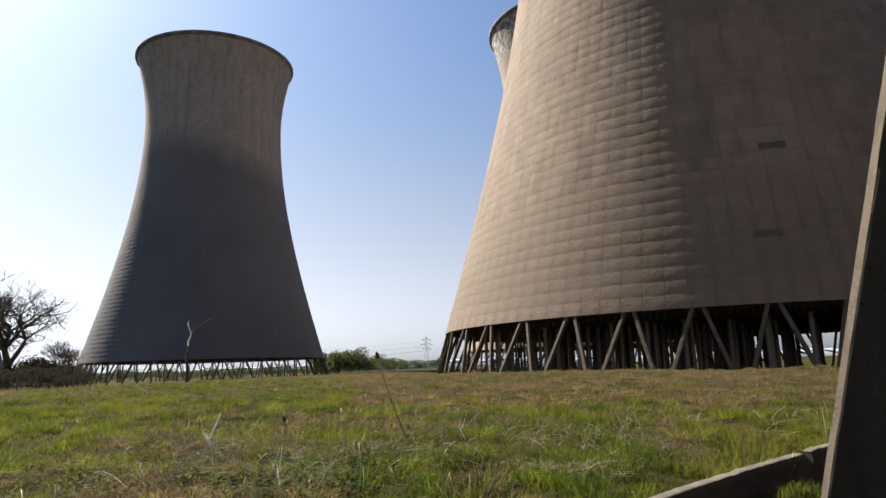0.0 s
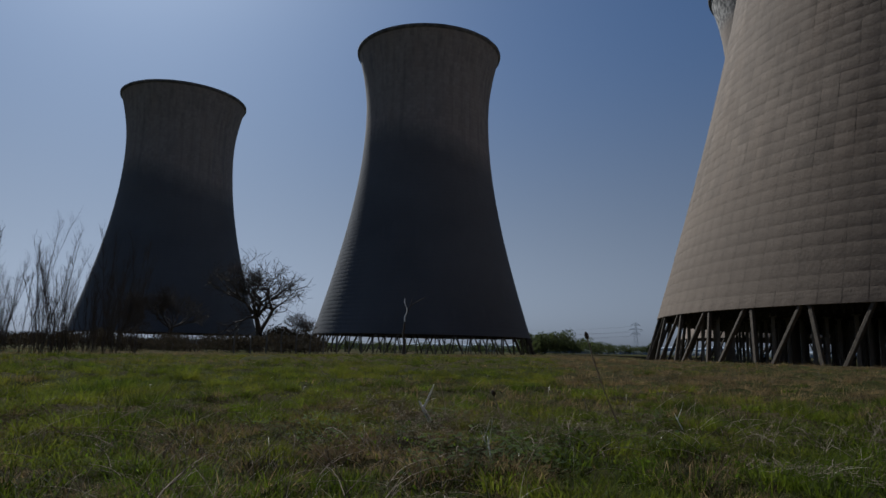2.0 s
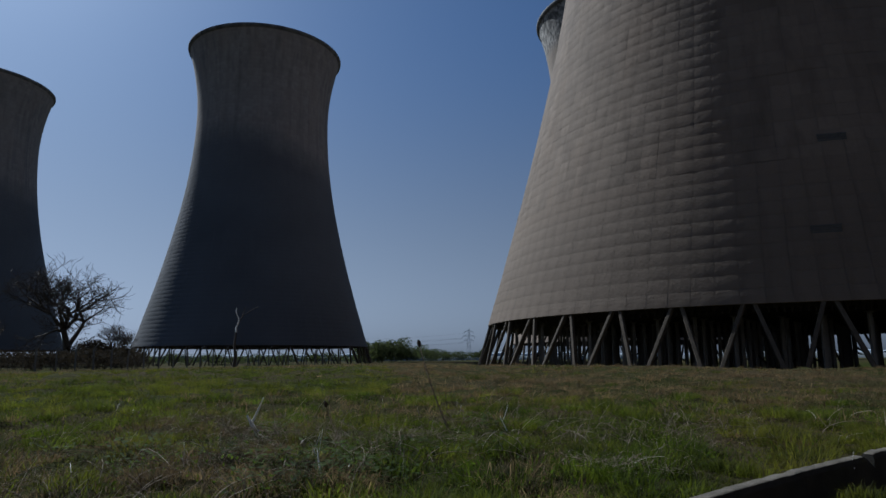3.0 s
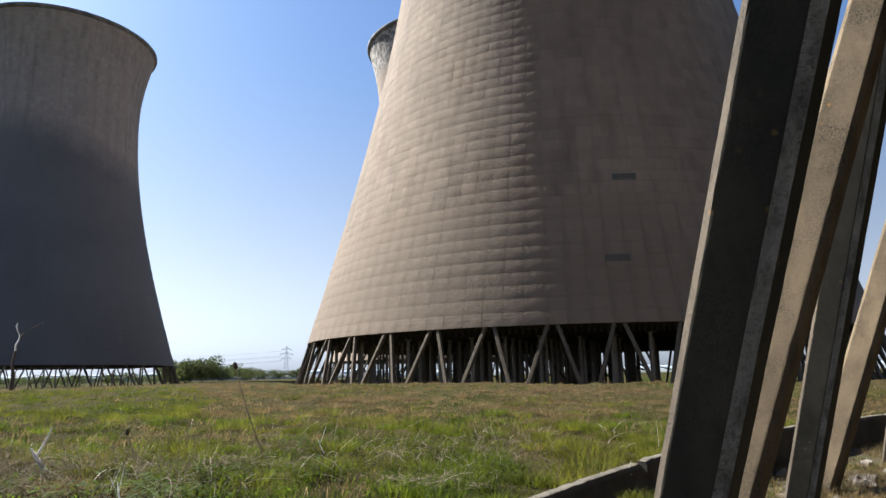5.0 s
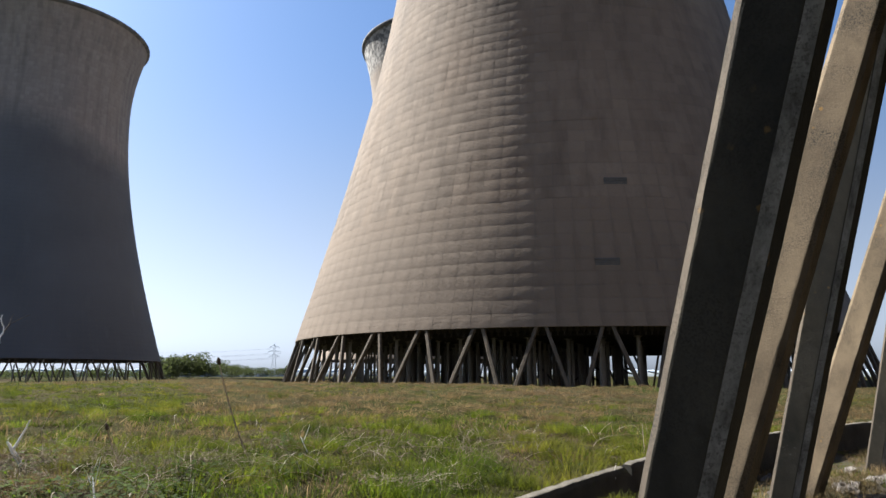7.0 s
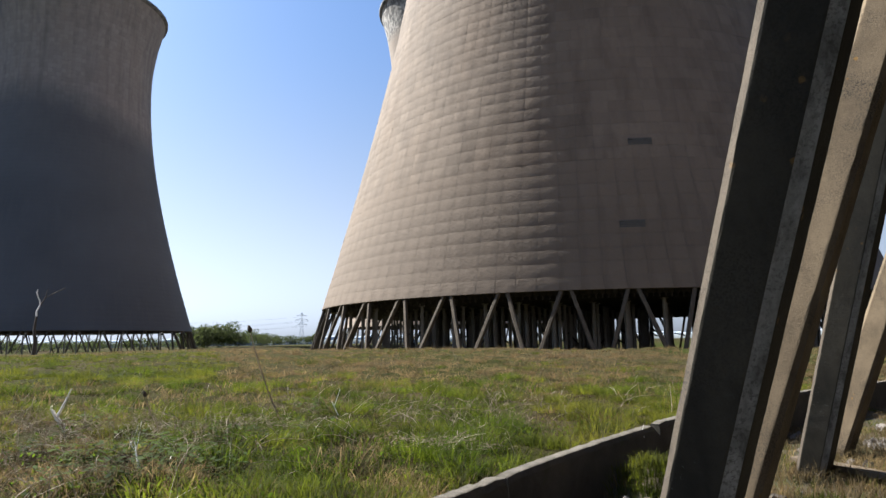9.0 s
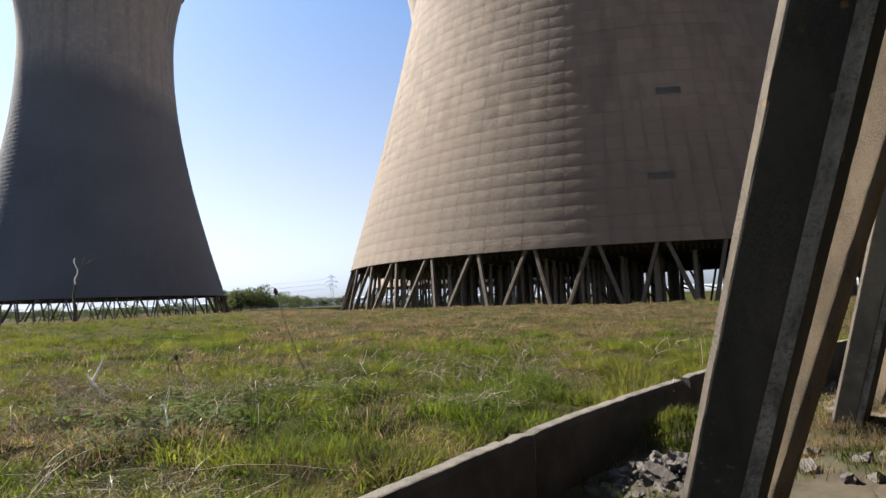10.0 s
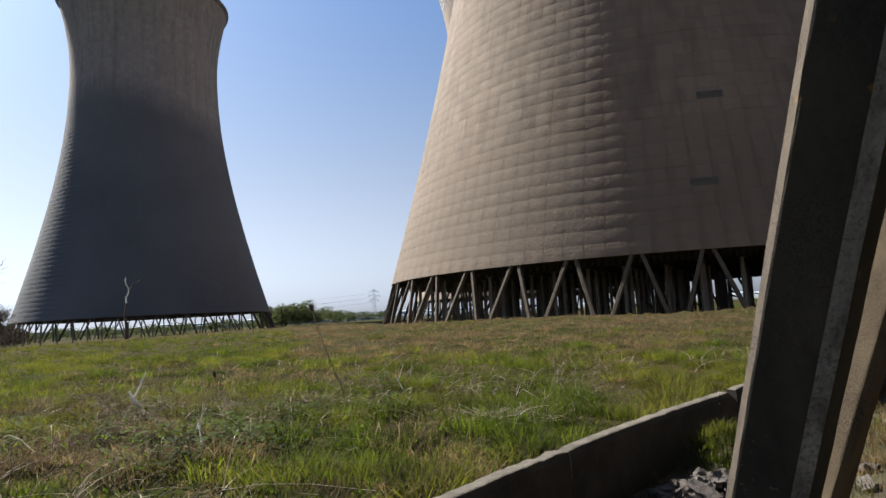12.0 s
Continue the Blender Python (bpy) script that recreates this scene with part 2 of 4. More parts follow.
m = Mat("dead_stem", 0.9)
STEM = m.colour(m.mix(m.island(), (0.08, 0.052, 0.034), (0.3, 0.245, 0.185))).m
m = Mat("bleached_wood", 0.38)
m.b.inputs["Specular IOR Level"].default_value = 0.6
BLEACHED = m.colour(m.mix(m.noise(20, 4), (0.78, 0.75, 0.7), (0.9, 0.89, 0.86))).m
m = Mat("pale_straw", 0.5)
PALE = m.colour(m.mix(m.island(), (0.18, 0.138, 0.09), (0.42, 0.365, 0.28))).m
m = Mat("seed_head", 0.95)
SEED = m.colour(m.mix(m.noise(60, 3), (0.03, 0.022, 0.016), (0.09, 0.065, 0.045))).m
# distance haze is mixed into the pale base colours of woods and hills
m = Mat("haze_tinted_woodland", 1.0)
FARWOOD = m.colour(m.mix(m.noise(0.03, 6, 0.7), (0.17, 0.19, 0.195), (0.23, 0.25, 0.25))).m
m = Mat("haze_tinted_hills", 1.0)
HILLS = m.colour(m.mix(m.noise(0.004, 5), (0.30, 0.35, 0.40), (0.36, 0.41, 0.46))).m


# ---- mesh helpers ----
def part(name, bm, material, parent=None, label=""):
    me = bpy.data.meshes.new(name)
    bm.to_mesh(me)
    bm.free()
    return put_mesh(name, me, material, parent, label)


def put_mesh(name, me, material, parent=None, label=""):
    if material and not me.materials:
        me.materials.append(material)
    ob = new(name, me)
    ob.parent = parent
    if label:
        ob["label"] = label
    return ob


def quick_mesh(name, verts, polys, smooth=False):
    """A mesh from numpy arrays: verts (n, 3), polys (m, 3 or 4)."""
    verts, polys = np.asarray(verts, np.float32), np.asarray(polys, np.int32)
    me = bpy.data.meshes.new(name)
    k = polys.shape[1]
    me.vertices.add(len(verts))
    me.vertices.foreach_set("co", verts.ravel())
    me.loops.add(polys.size)
    me.loops.foreach_set("vertex_index", polys.ravel())
    me.polygons.add(len(polys))
    me.polygons.foreach_set("loop_start", np.arange(0, polys.size, k, dtype=np.int32))
    me.polygons.foreach_set("use_smooth", np.full(len(polys), smooth))
    me.update(calc_edges=True)
    me.validate()
    return me


def bar(bm, a, b, w, h=None):
    a, b = Vector(a), Vector(b)
    m = Matrix.Translation((a + b) / 2) @ (b - a).to_track_quat("Z", "Y").to_matrix().to_4x4() @ Matrix.Diagonal((w, h or w, (b - a).length, 1))
    bmesh.ops.create_cube(bm, size=1, matrix=m)


def tube(verts, tris, pts, radii, sides=5):
    """Adds a tapered tube along pts to the lists."""
    base = len(verts)
    for i, p in enumerate(pts):
        d = (pts[min(i + 1, len(pts) - 1)] - pts[max(i - 1, 0)]).normalized()
        u = d.orthogonal().normalized()
        v = d.cross(u)
        for k in range(sides):
            a = 2 * math.pi * k / sides
            verts.append(p + (u * math.cos(a) + v * math.sin(a)) * radii[i])
    for i in range(len(pts) - 1):
        for k in range(sides):
            a, b = base + i * sides + k, base + i * sides + (k + 1) % sides
            tris.append((a, b, b + sides))
            tris.append((a, b + sides, a + sides))


# ---- the towers ----
HEIGHT, LINTEL, FLOOR = 91.0, 5.33, 0.15
R_LINTEL, R_THROAT, Z_THROAT, R_RIM, R_FOOT = 31.18, 18.46, 71.0, 21.6, 32.57
PAIRS = 40
HOME = (25.52, -19.155)
TOWERS = {"near": (32.8, 74.1), "west": (-60.8, 182.5), "far_west": (-161.1, 197.1), "behind": (40.1, 166.2)}
HOME_PHASE = 2.3737
NEAR_PHASE = -2.818


def radius(z):
    if z < Z_THROAT:
        k = ((R_LINTEL / R_THROAT) ** 2 - 1) / (Z_THROAT - LINTEL) ** 2
    else:
        k = ((R_RIM / R_THROAT) ** 2 - 1) / (HEIGHT - Z_THROAT) ** 2
    return R_THROAT * math.sqrt(1 + k * (z - Z_THROAT) ** 2)


ROWS, COLS = 79, 118
LIFT = (HEIGHT - 0.9 - LINTEL) / ROWS


def panel_shape(row, half, offset, lean, twist):
    """The eight corners of one formwork panel of a lift, centred on the angle 0: a pillow between sunk joints, a little out of true."""
    z0, z1 = LINTEL + row * LIFT, LINTEL + (row + 1) * LIFT
    out = []
    for inset, foot, head in ((0.007, lean * 0.6, -0.003), (0.08, 0.008 + lean + offset, 0.006 + offset)):
        for u, v in ((-1, 0), (1, 0), (1, 1), (-1, 1)):
            z = z0 + (z1 - z0) * (inset if v == 0 else 1 - inset)
            a = half * u * (1 - 2 * inset)
            r = radius(z) + (head if v else foot) + twist * u * (1 if inset > 0.01 else 0.5)
            out.append((r * math.cos(a), r * math.sin(a), z))
    return out


PANEL_FACES = ((4, 5, 6, 7), (0, 1, 5, 4), (1, 2, 6, 5), (2, 3, 7, 6), (3, 0, 4, 7))


def panel_sheet(name, seed, skip=()):
    """All formwork panels of a shell in one mesh, one island each."""
    rng = random.Random(seed)
    verts, polys = [], []
    half = math.pi / COLS
    for row in range(ROWS):
        jog = rng.uniform(-0.1, 0.1)
        for c in range(COLS):
            off, lean, twist = rng.gauss(0, 0.002), rng.uniform(0, 0.003), rng.gauss(0, 0.003)
            if (row, c) in skip:
                continue
            a = 2 * math.pi * c / COLS + jog * half * 0.25
            ca, sa, b = math.cos(a), math.sin(a), len(verts)
            bulge = 1 + 0.0011 * noise.noise((math.cos(a) * 9, math.sin(a) * 9, row * 0.35)) + 0.0006 * noise.noise((math.cos(a) * 2, row * 1.7, 9))
            ca, sa = ca * bulge, sa * bulge
            verts += [(x * ca - y * sa, x * sa + y * ca, z) for x, y, z in panel_shape(row, half, off, lean, twist)]
            for i in range(b, b + 8):
                x, y, z = verts[i]
                verts[i] = (x, y, z + 0.05 * noise.noise((x * 0.4, y * 0.4, z * 0.25)))
            polys += [tuple(b + i for i in q) for q in PANEL_FACES]
    return quick_mesh(name, verts, polys, True)


def revolve(prof, n=160):
    prof = np.array(prof)
    a = np.linspace(0, 2 * math.pi, n, endpoint=False)
    verts = np.stack([np.outer(prof[:, 0], np.cos(a)), np.outer(prof[:, 0], np.sin(a)), np.repeat(prof[:, 1:2], n, 1)], -1).reshape(-1, 3)
    i, k = np.meshgrid(np.arange(len(prof) - 1), np.arange(n), indexing="ij")
    i, k = i.ravel(), k.ravel()
    q = np.stack([i * n + k, i * n + (k + 1) % n, (i + 1) * n + (k + 1) % n, (i + 1) * n + k], 1)
    return quick_mesh("revolved", verts, q, True)


def leg_mesh(side, foot_gap, top_gap, cut=0.0, head=LINTEL + 0.15):
    """One raking leg: a square concrete post with broad chamfers, its foot at the angle 0."""
    dp = 2 * math.pi / PAIRS
    g, gt = foot_gap / R_FOOT, top_gap / R_LINTEL
    af, at = -side * g, -side * dp / 2 + side * gt
    foot = Vector((R_FOOT * math.cos(af), R_FOOT * math.sin(af), FLOOR))
    top = Vector(((R_LINTEL - 0.3) * math.cos(at), (R_LINTEL - 0.3) * math.sin(at), head))
    ax = (top - foot).normalized()
    foot -= ax * 0.45
    rad = Vector((math.cos(at / 2), math.sin(at / 2), 0))
    u = (rad - ax * rad.dot(ax)).normalized()
    v = ax.cross(u)
    tw = 0.0 if side > 0 else -0.2
    u, v = u * math.cos(tw) + v * math.sin(tw), v * math.cos(tw) - u * math.sin(tw)
    a, c = 0.147, 0.111
    sec = []
    for sx, sy, first in ((1, 1, 0), (-1, 1, 1), (-1, -1, 0), (1, -1, 1)):
        pair = [(a * sx, c * sy), (c * sx, a * sy)]
        sec += pair[::-1] if first else pair
    sec[2] = (sec[2][0] + cut, sec[2][1])
    ring = []
    for i, (x, y) in enumerate(sec):
        x2, y2 = sec[(i + 1) % 8]
        for k in (0.04, 0.96):
            ring.append((x + (x2 - x) * k, y + (y2 - y) * k))
    n, segs = len(ring), 64
    verts, polys = [], []
    for j in range(segs + 1):
        p = foot.lerp(top, j / segs)
        for x, y in ring:
            q = p + u * x + v * y
            w = noise.noise(q * 3.0) * 0.0016 + noise.noise(q * 40.0) * 0.0022
            verts.append(q + (u * x + v * y).normalized() * w)
    for j in range(segs):
        for i in range(n):
            polys.append((j * n + i, j * n + (i + 1) % n, (j + 1) * n + (i + 1) % n, (j + 1) * n + i))
    return quick_mesh("leg", verts, polys, False)


LEGS = {s: leg_mesh(s, 0.40, 0.30) for s in (-1, 1)}
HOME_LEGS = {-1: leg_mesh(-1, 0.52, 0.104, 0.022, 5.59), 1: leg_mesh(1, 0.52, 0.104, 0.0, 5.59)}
for me in LEGS.values():
    me.materials.append(LEG)
# painted light: outward-leaning leg of a pair sunlit sandy, other shade-black but for arrises
HOME_LEGS[1].materials.append(SUNLIT_LEG)
for mt in (SHADED_LEG, CHAMFER, LEG):
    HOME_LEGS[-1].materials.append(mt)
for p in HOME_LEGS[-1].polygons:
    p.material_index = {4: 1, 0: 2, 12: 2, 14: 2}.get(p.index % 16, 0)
zs = [LINTEL + (HEIGHT - 0.3 - LINTEL) * i / 60 for i in range(61)]
OUTER, INNER = [(radius(z) - 0.06, z) for z in zs], [(radius(z) - 0.45 + 0.15 * (z < 8), z) for z in zs]
backing = revolve(OUTER + INNER[::-1] + OUTER[:1])
lip = revolve([(radius(89.9) - 0.03, 89.9), (R_RIM + 0.22, 90.1), (R_RIM + 0.34, 90.5), (R_RIM + 0.34, 90.8), (R_RIM + 0.2, 90.9),
               (R_RIM - 0.6, 90.9), (R_RIM - 0.62, 89.9), (radius(89.9) - 0.03, 89.9)])
lintel_ring = revolve([(R_LINTEL - 0.72, LINTEL + 0.02), (R_LINTEL - 0.03, LINTEL - 0.02), (R_LINTEL - 0.03, LINTEL + 0.03), (R_LINTEL - 0.42, LINTEL + 0.9),
                       (R_LINTEL - 0.5, LINTEL + 0.95), (R_LINTEL - 0.72, LINTEL + 0.95), (R_LINTEL - 0.72, LINTEL + 0.02)])
panels = panel_sheet("formwork_surface", 3)
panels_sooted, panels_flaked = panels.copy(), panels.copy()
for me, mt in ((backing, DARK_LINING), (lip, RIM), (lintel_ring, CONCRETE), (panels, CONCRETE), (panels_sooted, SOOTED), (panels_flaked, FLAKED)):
    me.materials.append(mt)


def cooling_tower(where, phase, label, sheet, legs=LEGS, gone=()):
    e = new("cooling_tower")
    e.location = (*where, 0)
    put_mesh("shell", backing, None, e)
    tagged(put_mesh("formwork_surface", sheet, None, e), kind="stuff")
    put_mesh("rim", lip, None, e, "dark stained concrete rim")
    put_mesh("lintel_ring", lintel_ring, None, e)
    for i in range(PAIRS):
        for s in (-1, 1):
            if (i, s) in gone:
                continue
            leg = put_mesh("leg", legs[s], None, e)
            leg.rotation_euler.z = phase + 2 * math.pi * i / PAIRS
    return tagged(e, label, "cooling tower", "cooling towers")


# nearest 300 panels of the near tower are pieces of their own
NEAR_COLUMN = round((NEAR_PHASE + 0.55) / (2 * math.pi) * COLS)
near_cells = {(r, (NEAR_COLUMN + k - 15) % COLS) for r in range(10) for k in range(30)}
near_sheet = panel_sheet("formwork_surface", 5, near_cells)
near_sheet.materials.append(CONCRETE)
near_tower = cooling_tower(TOWERS["near"], NEAR_PHASE + math.pi / PAIRS, "huge brown concrete cooling tower on raking legs, sunlit flank", near_sheet)
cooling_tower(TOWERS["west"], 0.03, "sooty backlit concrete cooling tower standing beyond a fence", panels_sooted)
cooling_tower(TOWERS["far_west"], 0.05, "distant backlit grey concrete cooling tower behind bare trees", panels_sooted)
cooling_tower(TOWERS["behind"], 0.0, "concrete cooling tower with pale flaking panels under its rim", panels_flaked)
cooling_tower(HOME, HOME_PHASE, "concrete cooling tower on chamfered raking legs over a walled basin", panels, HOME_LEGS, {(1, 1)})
rng = random.Random(8)
shapes = []
for r in range(10):
    for k in range(3):
        me = quick_mesh("formwork_panel", panel_shape(r, math.pi / COLS, rng.gauss(0, 0.002), rng.uniform(0, 0.003), rng.gauss(0, 0.003)), PANEL_FACES, True)
        me.materials.append(CONCRETE)
        shapes.append(me)
for r, c in sorted(near_cells):
    ob = put_mesh("formwork_panel", shapes[r * 3 + rng.randrange(3)], None, near_tower)
    ob.rotation_euler.z = 2 * math.pi * c / COLS

# cooling stack inside the near tower: timber packing on a forest of columns
col_me = None
for ix in range(-9, 10):
    for iy in range(-9, 10):
        gx, gy = ix * 2.9 + 0.7, iy * 2.9
        x, y = gx * math.cos(-0.545) - gy * math.sin(-0.545), gx * math.sin(-0.545) + gy * math.cos(-0.545)
        if math.hypot(x, y) > 28.6:
            continue
        across = (x + 32.8) * math.cos(radians(28.4)) - (y + 74.1) * math.sin(radians(28.4))
        if abs(across) < 4.6 and rng.random() > 0.62:
            continue
        if col_me is None:
            bm = bmesh.new()
            bar(bm, (0, 0, 0), (0, 0, 5.0), 0.24)
            bar(bm, (0, 0, 4.7), (0, 0, 5.0), 0.5)
            bar(bm, (0, 0, 0), (0, 0, 0.35), 0.6)
            ob = part("support_column", bm, COLUMN, near_tower)
            col_me = ob.data
        else:
            ob = put_mesh("support_column", col_me, None, near_tower)
        ob.location = (x, y, FLOOR - 0.1)
slat_shapes = {}
for name, w, h in (("packing_slat", 0.12, 0.3), ("packing_block", 0.43, 2.6)):
    bm = bmesh.new()
    bar(bm, (0, -1, 0), (0, 1, 0), w, h)
    me = bpy.data.meshes.new(name)
    bm.to_mesh(me)
    bm.free()
    me.materials.append(PACKING)
    slat_shapes[name] = me
for k in range(-65, 66):
    x = k * 0.45
    h = math.sqrt(max(0.1, 29.6 ** 2 - x * x))
    for name, z in (("packing_slat", 4.95), ("packing_block", 6.4)):
        ob = put_mesh(name, slat_shapes[name], None, near_tower)
        ob.location, ob.scale = (x, 0, z), (1, h, 1)
bm = bmesh.new()
for k in range(90):
    a, r = rng.uniform(0, 2 * math.pi), 25.8 * math.sqrt(rng.random())
    x, y, b = r * math.cos(a), r * math.sin(a), rng.uniform(0, math.pi)
    ln = rng.uniform(0.6, 1.6)
    z = rng.choice((0.3, 1.2, 2.0))
    bar(bm, (x, y, z), (x + ln * math.cos(b), y + ln * math.sin(b), z + rng.uniform(-0.1, 1.2)), 0.08, 0.16)
tagged(part("loose_slats", bm, PACKING, near_tower), kind="stuff")
# two blanked louvre plates on its shaded side
for z, a in ((17.5, -1.81), (10.4, -1.86)):
    bm = bmesh.new()
    r = radius(z) + 0.03
    c = Vector((r * math.cos(a), r * math.sin(a), z))
    t = Vector((-math.sin(a), math.cos(a), 0))
    for k in range(4):
        bar(bm, c - t * 0.95 + Vector((0, 0, k * 0.15 - 0.22)), c + t * 0.95 + Vector((0, 0, k * 0.15 - 0.22)), 0.12, 0.12)
    part("louvre_plate", bm, STEEL, near_tower, "dark louvre plate")

# ---- ground ----
def ground_z(x, y):
    d = math.hypot(x - HOME[0], y - HOME[1])
    s = min(1, max(0, (d - 34.2) / 34))
    w = min(1, max(0, (-x - 6) / 40))
    z = 0.58 + (0.62 - 0.5 * w * w * (3 - 2 * w)) * s * s * (3 - 2 * s)
    k = min(1, max(0, (d - 34.3) / 1.5))
    z += k * (0.10 * noise.noise((x * 0.22, y * 0.22, 0)) + 0.13 * noise.noise((x * 1.1, y * 1.1, 3)))
    if d < 75:
        z += k * (0.11 * max(0, noise.noise((x * 1.9, y * 1.9, 17))) + 0.05 * noise.noise((x * 3.7, y * 3.7, 11)))
    for tx, ty in TOWERS.values():
        e = math.hypot(x - tx, y - ty)
        if e < 40:
            w = min(1, max(0, (e - 34.5) / 5))
            z = FLOOR - 0.05 + (z - FLOOR + 0.05) * w
    return z


radii, step, r = [], 0.14, 34.06
while r < 4200:
    radii.append(r)
    r += step
    step = min(step * 1.032, 250)
# finer towards the pasture before the basin
ANGLES = [radians(90 + 90 * k / 640) for k in range(640)] + [radians(180 + 270 * k / 300) for k in range(300)]
verts, polys, seg = [], [], len(ANGLES)
for r in radii:
    for a in ANGLES:
        x, y = HOME[0] + r * math.cos(a), HOME[1] + r * math.sin(a)
        verts.append((x, y, ground_z(x, y)))
for j in range(len(radii) - 1):
    for k in range(seg):
        polys.append((j * seg + k, j * seg + (k + 1) % seg, (j + 1) * seg + (k + 1) % seg, (j + 1) * seg + k))
SEG = 400
tagged(put_mesh("ground", quick_mesh("ground", verts, polys, True), GROUND), "rough pasture of green and straw-coloured tussocks", "ground", kind="structure")


def basin_z(x, y):
    d = math.hypot(x - HOME[0], y - HOME[1])
    z = FLOOR - 0.02 + 0.09 * noise.noise((x * 0.6, y * 0.6, 7)) + 0.05 * noise.noise((x * 2.3, y * 2.3, 1)) + 0.025 * noise.noise((x * 6, y * 6, 4))
    for mx, my, mh, mr in ((3.22, 5.86, 0.40, 0.42), (2.6, 5.0, 0.16, 0.4), (4.4, 5.2, 0.14, 0.5), (7.6, 7.4, 0.16, 0.8)):
        z += mh * math.exp(-((x - mx) ** 2 + (y - my) ** 2) / (mr * mr))
    return z + 0.10 * max(0, noise.noise((x * 0.35, y * 0.35, 12)))


verts, polys = [], []
rr = [0.01, 4, 10, 16, 20, 23] + [24 + 0.3 * i for i in range(36)]
for r in rr:
    for k in range(SEG):
        a = 2 * math.pi * k / SEG
        x, y = HOME[0] + r * math.cos(a), HOME[1] + r * math.sin(a)
        verts.append((x, y, basin_z(x, y)))
for j in range(len(rr) - 1):
    for k in range(SEG):
        polys.append((j * SEG + k, j * SEG + (k + 1) % SEG, (j + 1) * SEG + (k + 1) % SEG, (j + 1) * SEG + k))
tagged(put_mesh("basin_floor", quick_mesh("basin_floor", verts, polys, True), EARTH), "bare earth and rubble floor of the drained basin", "floor", kind="structure")

# ---- the basin wall: cast segments standing end to end ----
wall = tagged(new("basin_wall"), "low weathered concrete basin wall with chipped coping", "wall", kind="structure")
WALL_IN, WALL_TOP = 33.93, 0.70
wrng = random.Random(4)
for i in range(62):
    a0, a1 = 2.2578 + 2 * math.pi * i / 62, 2.2578 + 2 * math.pi * (i + 1) / 62 - 0.0004
    n = 44
    top, out, shift = WALL_TOP + wrng.uniform(-0.012, 0.012), wrng.uniform(-0.008, 0.008), wrng.uniform(-0.02, 0.02)
    verts, polys = [], []
    for k in range(n + 1):
        a = a0 + (a1 - a0) * k / n
        chip = 0.04 * max(0, noise.noise((a * 170, i * 3.1, 0)) - 0.12) + 0.010 * noise.noise((a * 700, i, 4))
        end = (0.10 * max(0, 1 - k / 2.5) if i == 0 else 0.0) + 0.015 * max(0, 1 - min(k, n - k) / 1.5)
        t = top + shift * (k / n - 0.5) - chip - end
        r0, r1 = WALL_IN + out, WALL_IN + out + 0.13
        for r, z in ((r0, -0.3), (r0 + 0.004, t - 0.05), (r0 + 0.018 + chip * 0.5, t - 0.006), (r0 + 0.03, t), (r1 - 0.025, t + 0.004), (r1, t - 0.03), (r1, -0.3)):
            verts.append((HOME[0] + r * math.cos(a), HOME[1] + r * math.sin(a), z))
    for k in range(n):
        for j in range(6):
            polys.append((k * 7 + j, (k + 1) * 7 + j, (k + 1) * 7 + j + 1, k * 7 + j + 1))
    me = quick_mesh("wall_segment", verts, polys, False)
    # top faces take the painted sunlit colour, the sides the shaded one
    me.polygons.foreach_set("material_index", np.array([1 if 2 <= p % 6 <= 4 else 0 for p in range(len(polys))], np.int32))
    bm = bmesh.new()
    bm.from_mesh(me)
    bmesh.ops.holes_fill(bm, edges=[e for e in bm.edges if e.is_boundary], sides=0)
    bmesh.ops.recalc_face_normals(bm, faces=bm.faces)
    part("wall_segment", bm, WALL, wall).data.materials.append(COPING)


# ---- vegetation ----
nrng = np.random.default_rng(11)


def blade_sheet(name, roots, count, height, width, spread, lean, material, label, category):
    """Grass as curved tapering blades growing in tufts at the roots (n, 4: x, y, z, size)."""
    roots = np.repeat(np.asarray(roots), count, 0)
    n = len(roots)
    a = nrng.uniform(0, 2 * np.pi, n)
    d = spread * np.sqrt(nrng.random(n)) * roots[:, 3]
    b = nrng.uniform(0, 2 * np.pi, n)
    x, y = roots[:, 0] + d * np.cos(a), roots[:, 1] + d * np.sin(a)
    h = height * nrng.uniform(0.45, 1.15, n) * roots[:, 3]
    w = width * nrng.uniform(0.6, 1.3, n)
    le = lean * nrng.uniform(0.1, 1.0, n) * h
    out = np.where(nrng.random(n) < 0.6, a, b)
    dx, dy = np.cos(out) * le, np.sin(out) * le
    px, py = -np.sin(b) * w, np.cos(b) * w
    z = roots[:, 2] - 0.03
    droop = np.clip(1 - 0.26 * (le / h) ** 2, 0.22, 1)
    v = np.stack([
        np.stack([x - px, y - py, z], 1), np.stack([x + px, y + py, z], 1),
        np.stack([x + dx * 0.35 - px * 0.75, y + dy * 0.35 - py * 0.75, z + h * 0.55], 1), np.stack([x + dx * 0.35 + px * 0.75, y + dy * 0.35 + py * 0.75, z + h * 0.55], 1),
        np.stack([x + dx, y + dy, z + h * droop], 1)], 1).reshape(-1, 3)
    i = np.arange(n)[:, None] * 5
    t = np.concatenate([i + [0, 1, 3], i + [0, 3, 2], i + [2, 3, 4]], 1).reshape(-1, 3)
    ob = put_mesh(name, quick_mesh(name, v, t), material)
    return tagged(ob, label, category, kind="stuff")


